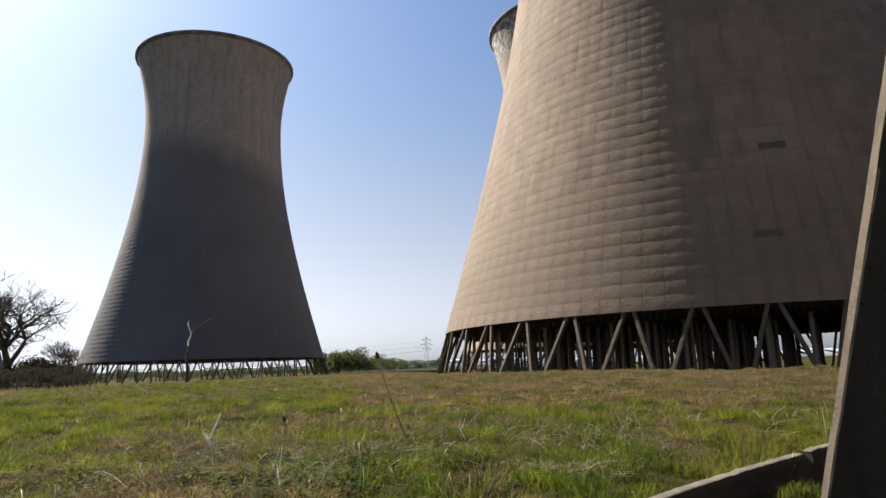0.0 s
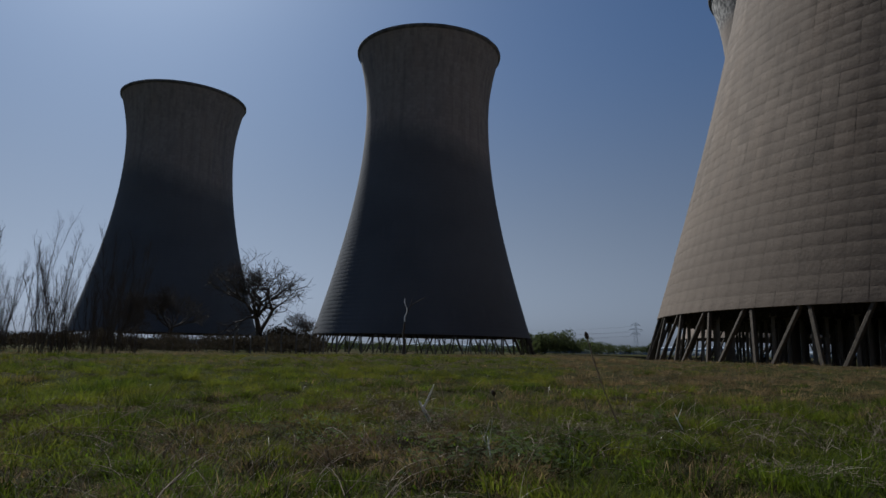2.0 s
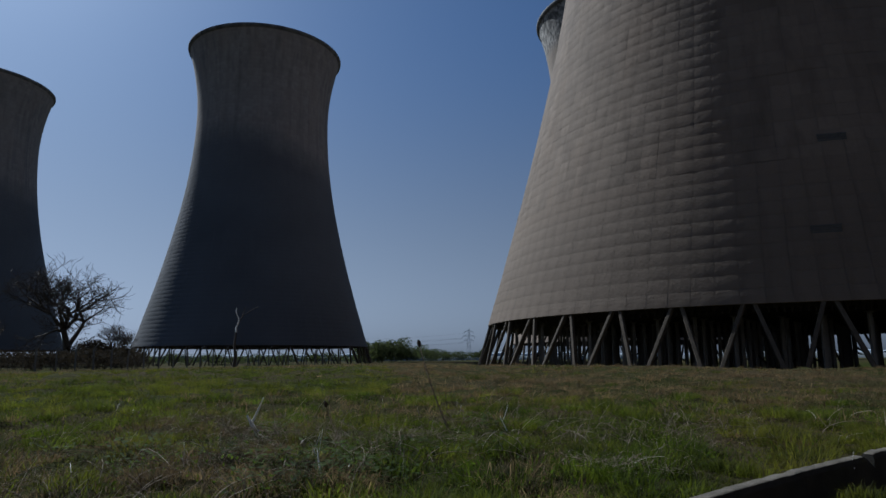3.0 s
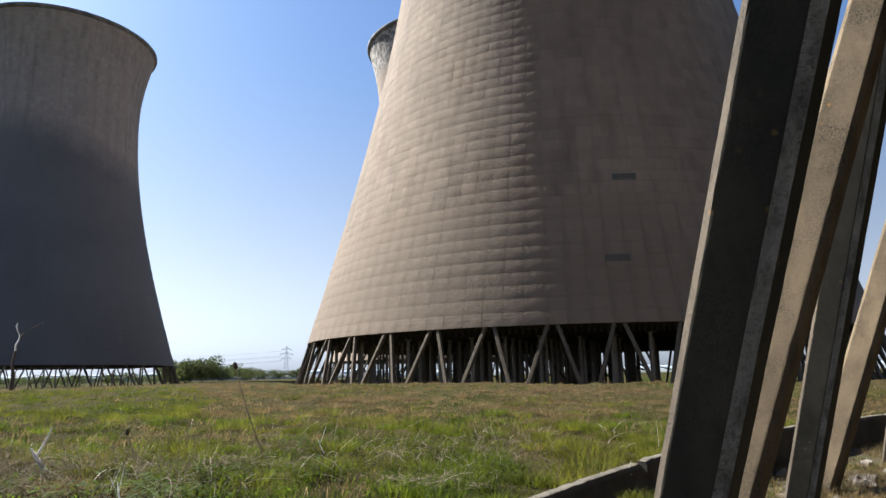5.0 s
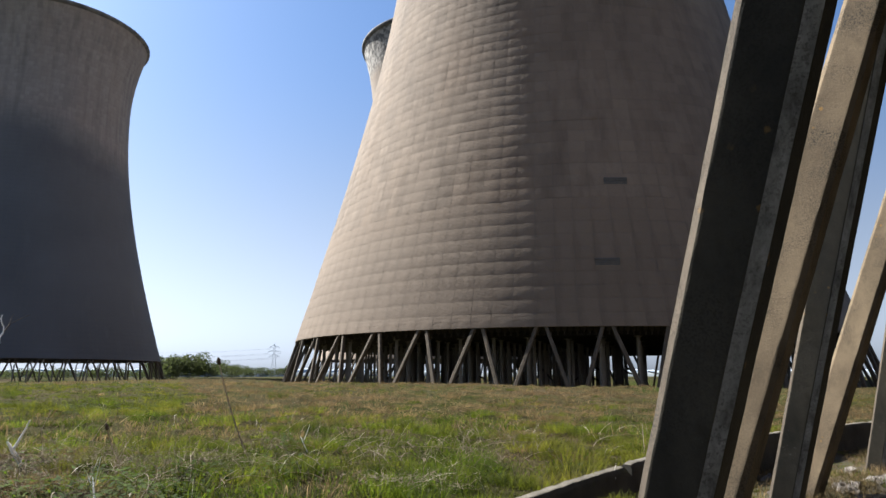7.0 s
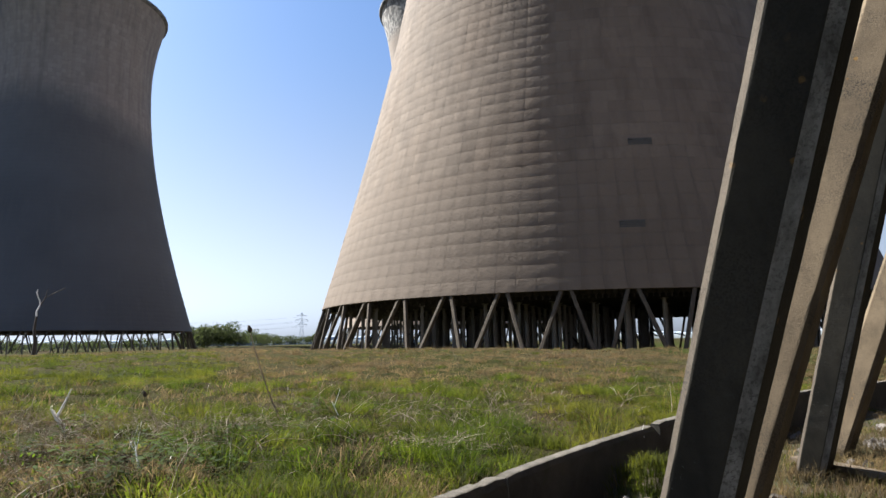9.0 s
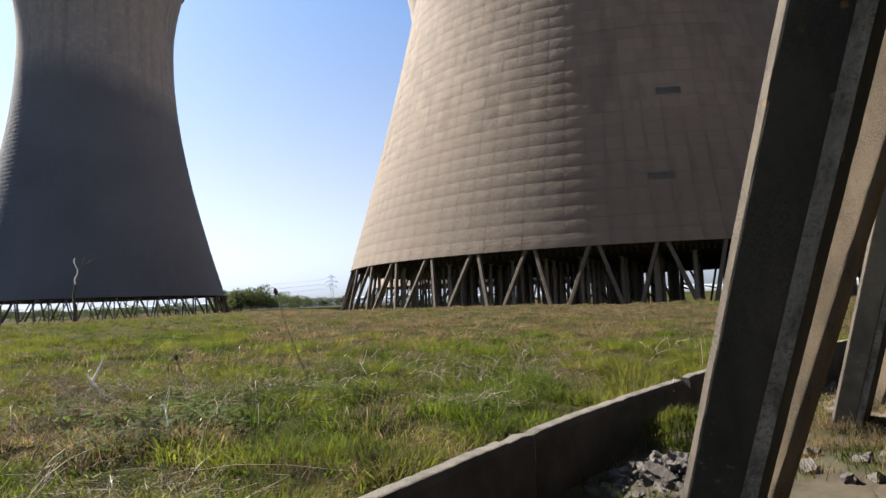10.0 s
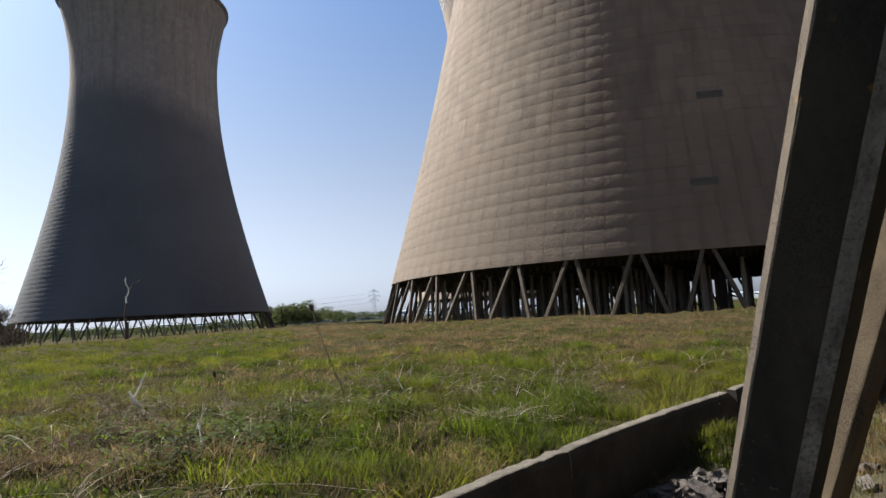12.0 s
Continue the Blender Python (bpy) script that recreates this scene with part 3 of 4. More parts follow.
def scatter(n, near, far, power=1.0):
    """Roots over the pasture before the basin wall, thinning out with distance."""
    out = []
    while len(out) < n:
        r = near + (far - near) * nrng.random() ** power
        a = radians(nrng.uniform(-68, 75))
        x, y = r * math.sin(a), r * math.cos(a)
        d = math.hypot(x - HOME[0], y - HOME[1])
        if d < 34.3 or any(math.hypot(x - tx, y - ty) < 36 for tx, ty in TOWERS.values()):
            continue
        out.append((x, y, r))
    return out


def dryness(x, y):
    v = 0.5 + 0.9 * noise.noise((x * 0.16, y * 0.16, 21)) + 0.5 * noise.noise((x * 0.6, y * 0.6, 5)) + 0.5 * noise.noise((x * 1.6, y * 1.6, 8))
    r = math.hypot(x, y)
    v += 0.75 * min(1, max(0, (r - 12) / 8)) * (1 if x > -0.12 * y else -0.75)
    v += 0.9 * min(1, max(0, (r - 36) / 12)) * (x <= -0.12 * y)
    return v


mat, dry = [], []
for x, y, r in scatter(15500, 1.2, 50, 1.5):
    d = dryness(x, y) + nrng.normal(0, 0.38)
    (dry if d > 0.78 else mat).append((x, y, ground_z(x, y), nrng.uniform(0.6, 1.2)))
blade_sheet("green_grass", mat, 22, 0.09, 0.0055, 0.27, 1.9, GREEN, "short matted green grass on the pasture", "grass")
blade_sheet("dry_grass", dry, 20, 0.10, 0.005, 0.27, 2.2, STRAW, "matted straw-coloured dead grass on the pasture", "grass")
tuss, straw = [], []
for x, y, r in scatter(6600, 1.5, 48, 1.6):
    if math.hypot(x + 2.85, y - 8.55) < 0.45 or math.hypot(x + 0.3, y - 9.0) < 0.3:
        continue
    hollow = noise.noise((x * 1.2, y * 1.2, 40))
    if hollow < -0.12 and nrng.random() < 0.7:
        continue
    size = nrng.uniform(0.45, 1.15) * (1.0 + 1.5 * noise.noise((x * 1.2, y * 1.2, 40)))
    (straw if dryness(x, y) + nrng.normal(0, 0.42) > 0.86 else tuss).append((x, y, ground_z(x, y) + 0.02 * size, max(0.3, size)))
blade_sheet("grass_tussocks", tuss, 74, 0.16, 0.0042, 0.18, 2.0, GREEN, "thick green grass tussocks with arching blades", "grass")
blade_sheet("straw_tussocks", straw, 74, 0.16, 0.0036, 0.19, 2.2, STRAW, "dry tawny grass tussocks along the crest", "grass")
# dense rounded clumps of fresh spring grass
clumps = []
for x, y, r in scatter(560, 2.6, 22, 1.2):
    if dryness(x, y) < 0.85 and math.hypot(x + 2.85, y - 8.55) > 0.5:
        clumps.append((x, y, ground_z(x, y) + 0.02, nrng.uniform(0.7, 1.6)))
blade_sheet("grass_clumps", clumps, 240, 0.18, 0.0032, 0.22, 1.5, FRESH, "dense rounded clumps of fresh spring grass", "grass")
green, dry = [], []
for x, y, r in scatter(14000, 12, 110, 1.0):
    (dry if dryness(x, y) + nrng.normal(0, 0.25) > 0.55 else green).append((x, y, ground_z(x, y), nrng.uniform(0.8, 1.6)))
blade_sheet("green_grass", green, 12, 0.13, 0.011, 0.42, 1.9, GREEN, "green grass far out on the pasture", "grass")
blade_sheet("dry_grass", dry, 12, 0.15, 0.0095, 0.42, 1.9, STRAW, "reddish-brown dead grass along the crest", "grass")
# thin growth inside the basin
inside, straw = [], []
while len(inside) + len(straw) < 2300:
    a, r = nrng.uniform(radians(98), radians(142)), nrng.uniform(27.5, 33.9)
    x, y = HOME[0] + r * math.cos(a), HOME[1] + r * math.sin(a)
    v = noise.noise((x * 0.55, y * 0.55, 2)) + 0.4 * noise.noise((x * 1.7, y * 1.7, 6))
    on_mound = math.hypot(x - 3.22, y - 5.86) < 0.5 or math.hypot(x - 4.4, y - 5.2) < 0.6
    if math.hypot(x - 2.6, y - 5.0) < 0.42:
        continue
    if v > -0.12 or on_mound or nrng.random() < 0.08:
        row = (x, y, basin_z(x, y), nrng.uniform(0.4, 1.15))
        (inside if noise.noise((x * 0.7, y * 0.7, 31)) + nrng.normal(0, 0.2) > 0.05 else straw).append(row)
for k in range(260):
    a, r = nrng.uniform(0, 2 * math.pi), 0.62 * math.sqrt(nrng.random())
    x, y = 3.3 + r * math.cos(a) * 1.1, 5.86 + r * math.sin(a)
    if math.hypot(x - HOME[0], y - HOME[1]) < 33.75 and math.hypot(x - 2.6, y - 5.0) > 0.42:
        inside.append((x, y, basin_z(x, y) + 0.01, nrng.uniform(0.5, 1.0)))
for k in range(640):
    # straw tangles among the rubble
    cx, cy = ((7.4, 7.2), (9.4, 8.2), (6.0, 6.6), (11.5, 9.6), (8.4, 5.6), (5.2, 5.7))[k % 6]
    x, y = cx + nrng.normal(0, 0.8), cy + nrng.normal(0, 0.55)
    if math.hypot(x - HOME[0], y - HOME[1]) < 33.7:
        straw.append((x, y, basin_z(x, y) + 0.01, nrng.uniform(0.5, 1.3)))
for k in range(900):
    x, y = nrng.uniform(4.6, 14), nrng.uniform(5.2, 13)
    if math.hypot(x - HOME[0], y - HOME[1]) > 33.7 or noise.noise((x * 0.9, y * 0.9, 77)) < -0.15:
        continue
    (inside if k % 3 else straw).append((x, y, basin_z(x, y) + 0.01, nrng.uniform(0.35, 0.8)))
blade_sheet("dry_grass", straw, 28, 0.2, 0.0036, 0.16, 1.5, STRAW, "flattened dry grass on the basin floor", "grass")
blade_sheet("green_grass", inside, 28, 0.16, 0.004, 0.14, 1.2, GREEN, "short green grass on the basin floor", "grass")


def stem_path(p, h, lean, a, bend, n=6):
    pts = []
    for i in range(n):
        t = i / (n - 1)
        pts.append(Vector((p[0] + math.cos(a) * (lean * t + bend * t * t) * h, p[1] + math.sin(a) * (lean * t + bend * t * t) * h,
                           p[2] + h * (t - 0.5 * abs(bend) * t * t))))
    return pts


# dead bramble and dock stems
verts, tris = [], []
srng = random.Random(5)
spots = [(-2.4, 3.5), (-3.4, 4.4), (-1.8, 3.2), (-2.4, 8.4), (-1.2, 7.6), (-3.6, 9.2), (1.6, 8.2), (2.6, 9.5), (-5.0, 7.0), (-4.0, 5.0), (0.2, 10.5), (-6.0, 5.0), (-7.4, 6.2)]
for k in range(1000):
    if k < 740:
        sx, sy = srng.choice(spots)
        x, y = sx + srng.gauss(0, 0.55), sy + srng.gauss(0, 0.55)
    else:
        r, az = srng.uniform(2.5, 24), radians(srng.uniform(-60, 45))
        x, y = r * math.sin(az), r * math.cos(az)
    if math.hypot(x - HOME[0], y - HOME[1]) < 34.5:
        continue
    h = srng.uniform(0.5, 0.9) if k % 14 == 0 else srng.uniform(0.12, 0.42)
    pts = stem_path((x, y, ground_z(x, y)), h, srng.uniform(0, 0.8), srng.uniform(0, 6.28), srng.uniform(0.3, 1.5))
    w = srng.uniform(0.0022, 0.0055)
    tube(verts, tris, pts, [w * (1 - 0.13 * i) for i in range(6)], 4)
    for i in (2, 3, 4):
        if srng.random() < 0.5:
            q = stem_path(pts[i], h * 0.35, srng.uniform(0.3, 1.2), srng.uniform(0, 6.28), 0.2, 3)
            tube(verts, tris, q, [w * 0.6, w * 0.45, w * 0.25], 3)
tagged(put_mesh("dead_stems", quick_mesh("dead_stems", verts, tris), STEM), "dead brown bramble and dock stems in the grass", "stems", kind="stuff")


# pale bent straws standing out of the tussocks
verts, tris = [], []
for k in range(330):
    r, az = srng.uniform(2.6, 15), radians(srng.uniform(-58, 40))
    x, y = r * math.sin(az), r * math.cos(az)
    if math.hypot(x - HOME[0], y - HOME[1]) < 34.4:
        continue
    h = srng.uniform(0.12, 0.34)
    pts = stem_path((x, y, ground_z(x, y) + 0.04), h, srng.uniform(0, 0.4), srng.uniform(0, 6.28), srng.uniform(0.1, 1.0), 7)
    w = srng.uniform(0.0016, 0.004)
    tube(verts, tris, pts, [w * (1 - 0.1 * i) for i in range(7)], 3)
tagged(put_mesh("dead_straws", quick_mesh("dead_straws", verts, tris), PALE), "pale bent dead straws among the tussocks", "stems", kind="stuff")

# pale bramble canes lying in arches through the grass
verts, tris = [], []
for k in range(170):
    cx, cy, sp = ((-2.5, 8.6, 0.7), (-1.7, 7.6, 0.8), (-3.4, 9.4, 0.8), (-1.2, 9.0, 0.7), (-0.9, 6.2, 0.7), (1.4, 8.2, 0.7), (-2.4, 6.2, 0.7))[k % 7]
    x, y = cx + srng.gauss(0, sp), cy + srng.gauss(0, sp)
    if math.hypot(x - HOME[0], y - HOME[1]) < 34.6:
        continue
    a, ln, rise = srng.uniform(0, 6.28), srng.uniform(0.25, 0.8), srng.uniform(0.04, 0.2)
    pts = []
    for i in range(7):
        t = i / 6
        px, py = x + math.cos(a + 0.5 * t) * ln * t, y + math.sin(a + 0.5 * t) * ln * t
        pts.append(Vector((px, py, ground_z(px, py) + 0.06 + rise * 4 * t * (1 - t) * (1.2 - 0.4 * t))))
    w = srng.uniform(0.002, 0.0048)
    tube(verts, tris, pts, [w * (1 - 0.1 * i) for i in range(7)], 4)
    for i in (2, 3, 4, 5):
        if srng.random() < 0.45:
            q = stem_path(pts[i], ln * 0.22, srng.uniform(-0.6, 0.9), srng.uniform(0, 6.28), 0.3, 3)
            tube(verts, tris, q, [w * 0.6, w * 0.45, w * 0.25], 3)
tagged(put_mesh("bramble_canes", quick_mesh("bramble_canes", verts, tris), STEM), "pale dead bramble canes arching through rough grass", "stems", kind="stuff")

# brown bramble litter in the hollows
verts, tris = [], []
for k in range(2400):
    cx, cy, sp = ((-1.06, 3.95, 0.3), (-1.6, 8.4, 0.5), (-0.6, 8.2, 0.45), (1.2, 6.4, 0.3), (-2.74, 6.8, 0.45), (-4.45, 10.2, 0.4), (-2.6, 8.7, 0.4))[k % 7]
    x, y = cx + srng.gauss(0, sp), cy + srng.gauss(0, sp * 0.8)
    if math.hypot(x - HOME[0], y - HOME[1]) < 34.4:
        continue
    a, ln = srng.uniform(0, 6.28), srng.uniform(0.06, 0.26)
    z = ground_z(x, y) + srng.uniform(0.03, 0.13)
    p = Vector((x, y, z))
    d = Vector((math.cos(a), math.sin(a), srng.uniform(-0.15, 0.45))) * ln
    bow = Vector((-math.sin(a), math.cos(a), 0.5)) * ln * srng.uniform(-0.2, 0.2)
    w = srng.uniform(0.001, 0.0026)
    tube(verts, tris, [p, p + d * 0.5 + bow, p + d], [w, w * 0.8, w * 0.5], 3)
tagged(put_mesh("bramble_litter", quick_mesh("bramble_litter", verts, tris), STEM), "brown dead bramble litter lying in hollows", "litter", kind="stuff")

# small broad leaves of clover, dock and young nettles low in the grass
n = 15000
r = 1.8 + 9 * nrng.random(n) ** 1.1
az = np.radians(nrng.uniform(-60, 48, n))
x, y = r * np.sin(az), r * np.cos(az)
keep = np.array([math.hypot(p - HOME[0], q - HOME[1]) > 34.4 and noise.noise((p * 0.9, q * 0.9, 51)) + 0.6 * noise.noise((p * 2.6, q * 2.6, 9)) > 0.06 for p, q in zip(x, y)])
x, y = x[keep], y[keep]
n = len(x)
z = np.array([ground_z(p, q) for p, q in zip(x, y)]) + nrng.uniform(0.05, 0.19, n)
b, ln = nrng.uniform(0, 2 * np.pi, n), nrng.uniform(0.006, 0.017, n)
u = np.stack([np.cos(b) * ln, np.sin(b) * ln, nrng.uniform(-1.2, 1.2, n) * ln], 1)
v = np.stack([-np.sin(b) * ln * 0.5, np.cos(b) * ln * 0.5, nrng.uniform(-0.9, 0.9, n) * ln], 1)
c = np.stack([x, y, z], 1)
lv = np.stack([c - u, c + v, c + u, c - v], 1).reshape(-1, 3)
i = np.arange(n)[:, None] * 4
lt = np.concatenate([i + [0, 1, 2], i + [0, 2, 3]], 1).reshape(-1, 3)
tagged(put_mesh("ground_leaves", quick_mesh("ground_leaves", lv, lt), WEED), "small fresh green leaves low in the grass", "weeds", kind="stuff")


def bleached_branch(x, y, h, a, label, thick=0.04):
    verts, tris = [], []
    z = ground_z(x, y)
    e = new("dead_branch")
    pts = stem_path((x, y, z + 0.03), h, 0.7, a, -0.1)
    tube(verts, tris, pts, [w * thick for w in (h, h * 0.95, h * 0.85, h * 0.7, h * 0.55, h * 0.35)], 7)
    put_mesh("stem", quick_mesh("stem", verts, tris, True), BLEACHED, e)
    verts, tris = [], []
    q = stem_path(pts[3], h * 1.25, -0.5, a, 0.1, 4)
    tube(verts, tris, q, [h * thick * g for g in (0.6, 0.48, 0.36, 0.2)], 6)
    put_mesh("side_twig", quick_mesh("side_twig", verts, tris, True), BLEACHED, e)
    return tagged(e, label, "branch", "dead branches")


bleached_branch(-2.76, 8.7, 0.28, radians(192), "bleached white forked dead branch in the grass", 0.12)
bleached_branch(0.45, 9.3, 0.2, radians(140), "short bleached dead branch in the grass")
bleached_branch(-1.5, 6.6, 0.16, radians(150), "thin bleached dead stem lying in tussocks")
bleached_branch(-1.25, 5.6, 0.2, radians(120), "upright pale dead stalk in the grass")
bleached_branch(3.62, 6.75, 0.09, radians(100), "pale dead twig beside the basin wall")


def teasel(x, y, h, a, lean, label):
    e = new("teasel")
    pts = stem_path((x, y, ground_z(x, y) - 0.03), h, lean, a, -0.12, 8)
    verts, tris = [], []
    tube(verts, tris, pts, [0.011 - 0.0007 * i for i in range(8)], 6)
    put_mesh("stem", quick_mesh("stem", verts, tris, True), STEM, e)
    d = (pts[-1] - pts[-2]).normalized()
    k = 0.58 + 0.22 * h
    prof = [(0, 0.006 * k), (0.016 * k, 0.028 * k), (0.05 * k, 0.036 * k), (0.085 * k, 0.030 * k), (0.112 * k, 0.014 * k), (0.124 * k, 0.003)]
    verts, tris = [], []
    tube(verts, tris, [pts[-1] + d * t for t, _ in prof], [r for _, r in prof], 10)
    put_mesh("seed_head", quick_mesh("seed_head", verts, tris, True), SEED, e)
    for k in range(5):
        verts, tris = [], []
        b = stem_path(pts[-1], 0.05, 0.9, k * 1.26, -0.3, 4)
        tube(verts, tris, b, [0.002, 0.0016, 0.0012, 0.0006], 3)
        put_mesh("bract", quick_mesh("bract", verts, tris), STEM, e)
    return tagged(e, label, "teasel", "teasels")


teasel(-0.3, 9.3, 1.31, radians(172), 0.46, "tall dead teasel with a dark seed head")
teasel(-1.75, 8.9, 0.5, radians(185), 0.5, "short bent dead teasel in bramble stems")


def leafy_weed(x, y, label):
    e = new("nettle_clump")
    rng = random.Random(int(x * 100))
    verts, tris = [], []
    for k in range(110):
        a, d, h = rng.uniform(0, 6.28), 0.3 * math.sqrt(rng.random()), rng.uniform(0.05, 0.24)
        c = Vector((x + d * math.cos(a), y + d * math.sin(a), ground_z(x, y) + h))
        b, L = rng.uniform(0, 6.28), rng.uniform(0.02, 0.05)
        u = Vector((math.cos(b), math.sin(b), rng.uniform(-0.3, 0.3))) * L
        v = Vector((-math.sin(b), math.cos(b), rng.uniform(-0.2, 0.2))) * L * 0.4
        i = len(verts)
        verts += [c - u, c - u * 0.2 + v, c + u, c - u * 0.2 - v]
        tris += [(i, i + 1, i + 2), (i, i + 2, i + 3)]
    put_mesh("leaves", quick_mesh("leaves", verts, tris), WEED, e)
    return tagged(e, label, "weed", "nettle clumps")


wspots = [(0.15, 9.6), (0.4, 10.0)] + [(-2.1 + srng.gauss(0, 1.1), 6.8 + srng.gauss(0, 0.9)) for _ in range(20)]
for x, y in wspots:
    leafy_weed(x, y, "fresh green nettle clump in rough grass")


def bare_tree(x, y, h, seed, label, spread=0.55, levels=6, trunk=0.018, bole=0.2, lift=0.15, thin=0.022):
    e = new("bare_tree")
    rng = random.Random(seed)
    base = Vector((x, y, ground_z(x, y) - 0.2))
    stems, twigs = ([], []), ([], [])

    def grow(p, d, length, rad, level):
        pts, q = [p], p
        n = 4
        for i in range(n):
            d = (d + Vector((rng.gauss(0, 0.16), rng.gauss(0, 0.16), rng.gauss(0.05, 0.1)))).normalized()
            q = q + d * length / n
            pts.append(q)
        target = stems if level < 3 else twigs
        tube(target[0], target[1], pts, [rad * (1 - 0.11 * i) for i in range(n + 1)], 6 if level < 2 else (4 if level < 3 else 3))
        if level >= levels:
            return
        kids = rng.randint(3, 4) if 0 < level < 5 else (6 if level == 0 else 2)
        for k in range(kids):
            t = rng.uniform(0.45, 1.0) if k else 1.0
            i = min(n, max(1, round(t * n)))
            turn = Vector((rng.gauss(0, 1), rng.gauss(0, 1), rng.gauss(lift, 0.5))).normalized()
            nd = (d + turn * (spread + 0.25 * rng.random())).normalized()
            grow(pts[i], nd, length * rng.uniform(0.62, 0.84), max(rad * rng.uniform(0.45, 0.62), thin), level + 1)

    grow(base, Vector((rng.gauss(0, 0.06), 0, 1)).normalized(), h * bole, h * trunk, 0)
    put_mesh("trunk", quick_mesh("trunk", *stems, True), BARK, e)
    tagged(put_mesh("crown", quick_mesh("crown", *twigs), BARK, e, "fine leafless crown of twigs"), kind="stuff")
    return tagged(e, label, "tree", "bare trees")


def polar(az, d):
    return d * math.sin(radians(az)), d * math.cos(radians(az))


bare_tree(*polar(-32.2, 135), 44, 2, "large leafless oak tree between two cooling towers", 1.05, bole=0.16, lift=0.02, thin=0.034)
bare_tree(*polar(-28.9, 150), 15, 3, "smaller leafless tree in scrub before the towers", 0.7)
bare_tree(*polar(-38.8, 120), 19.0, 6, "leafless tree standing before a distant tower", 0.6)
bare_tree(*polar(-42.5, 125), 16, 7, "leafless tree standing before a distant tower", 0.6)


def sapling(x, y, h, seed, label):
    e = new("sapling")
    rng = random.Random(seed)
    for k in range(rng.randint(7, 11)):
        verts, tris = [], []
        a = rng.uniform(0, 6.28)
        hh = h * rng.uniform(0.5, 1.0)
        pts = stem_path((x + rng.gauss(0, 0.3), y + rng.gauss(0, 0.3), ground_z(x, y) - 0.1), hh, rng.uniform(0.02, 0.34), a, rng.uniform(-0.04, 0.12), 8)
        w = max(0.02, 0.036 * h / 10) * rng.uniform(0.6, 1.1)
        tube(verts, tris, pts, [w * (1 - 0.11 * i) for i in range(8)], 5)
        for i in range(2, 8):
            for j in range(5):
                q = stem_path(pts[i] - (pts[i] - pts[i - 1]) * rng.random(), hh * rng.uniform(0.07, 0.17) * (1.15 - i * 0.07), rng.uniform(0.15, 0.5), rng.uniform(0, 6.28), -0.06, 4)
                tube(verts, tris, q, [w * 0.34, w * 0.28, w * 0.2, w * 0.12], 3)
                for m_ in (1, 2):
                    q2 = stem_path(q[m_], hh * rng.uniform(0.05, 0.1), rng.uniform(0.3, 0.9), rng.uniform(0, 6.28), -0.1, 3)
                    tube(verts, tris, q2, [w * 0.2, w * 0.16, w * 0.1], 3)
        put_mesh("stem", quick_mesh("stem", verts, tris), BARK, e)
    return tagged(e, label, "sapling", "saplings in the thicket")


trng = random.Random(17)
for k in range(20):
    az = -59 + 17.5 * k / 19 + trng.uniform(-0.5, 0.5)
    sapling(*polar(az, trng.uniform(58, 80)), trng.uniform(7.5, 12.5), 30 + k, "thin leafless willow sapling in a thicket")
sapling(*polar(-46.5, 34), 4.4, 77, "low leafless sapling clump in the rough grass")
# a barkless dead tree by the fence: dark trunk, pale limbs
x, y = polar(-20.0, 88)
e = new("dead_tree")
base = Vector((x, y, ground_z(x, y) - 0.2))
side = Vector((math.cos(radians(20)), math.sin(radians(20)), 0))
for name, material, line, wide in (
        ("trunk", BARK, ((0, 0), (0.1, 1.6), (-0.05, 3.2), (0.1, 4.6)), (0.24, 0.19, 0.15, 0.11)),
        ("limb", BLEACHED, ((0.1, 4.5), (0.05, 5.2), (0.35, 5.9), (0.3, 6.5)), (0.1, 0.09, 0.08, 0.05)),
        ("limb", BLEACHED, ((0.3, 6.4), (0.1, 6.8), (-0.05, 7.3), (0.05, 7.7)), (0.04, 0.06, 0.08, 0.03)),
        ("limb", BARK, ((0.35, 5.8), (0.75, 6.6), (1.5, 7.2), (2.7, 7.9)), (0.075, 0.065, 0.05, 0.035)),
        ("limb", BARK, ((0.75, 6.6), (0.9, 7.1), (0.95, 7.6), (1.1, 7.9)), (0.06, 0.05, 0.035, 0.02))):
    verts, tris = [], []
    tube(verts, tris, [base + side * u + Vector((0, 0, v)) for u, v in line], wide, 7)
    put_mesh(name, quick_mesh(name, verts, tris, True), material, e, "pale barkless limb" if material == BLEACHED else "")
tagged(e, "dead tree with a dark trunk and pale barkless limbs", "tree", "bare trees")


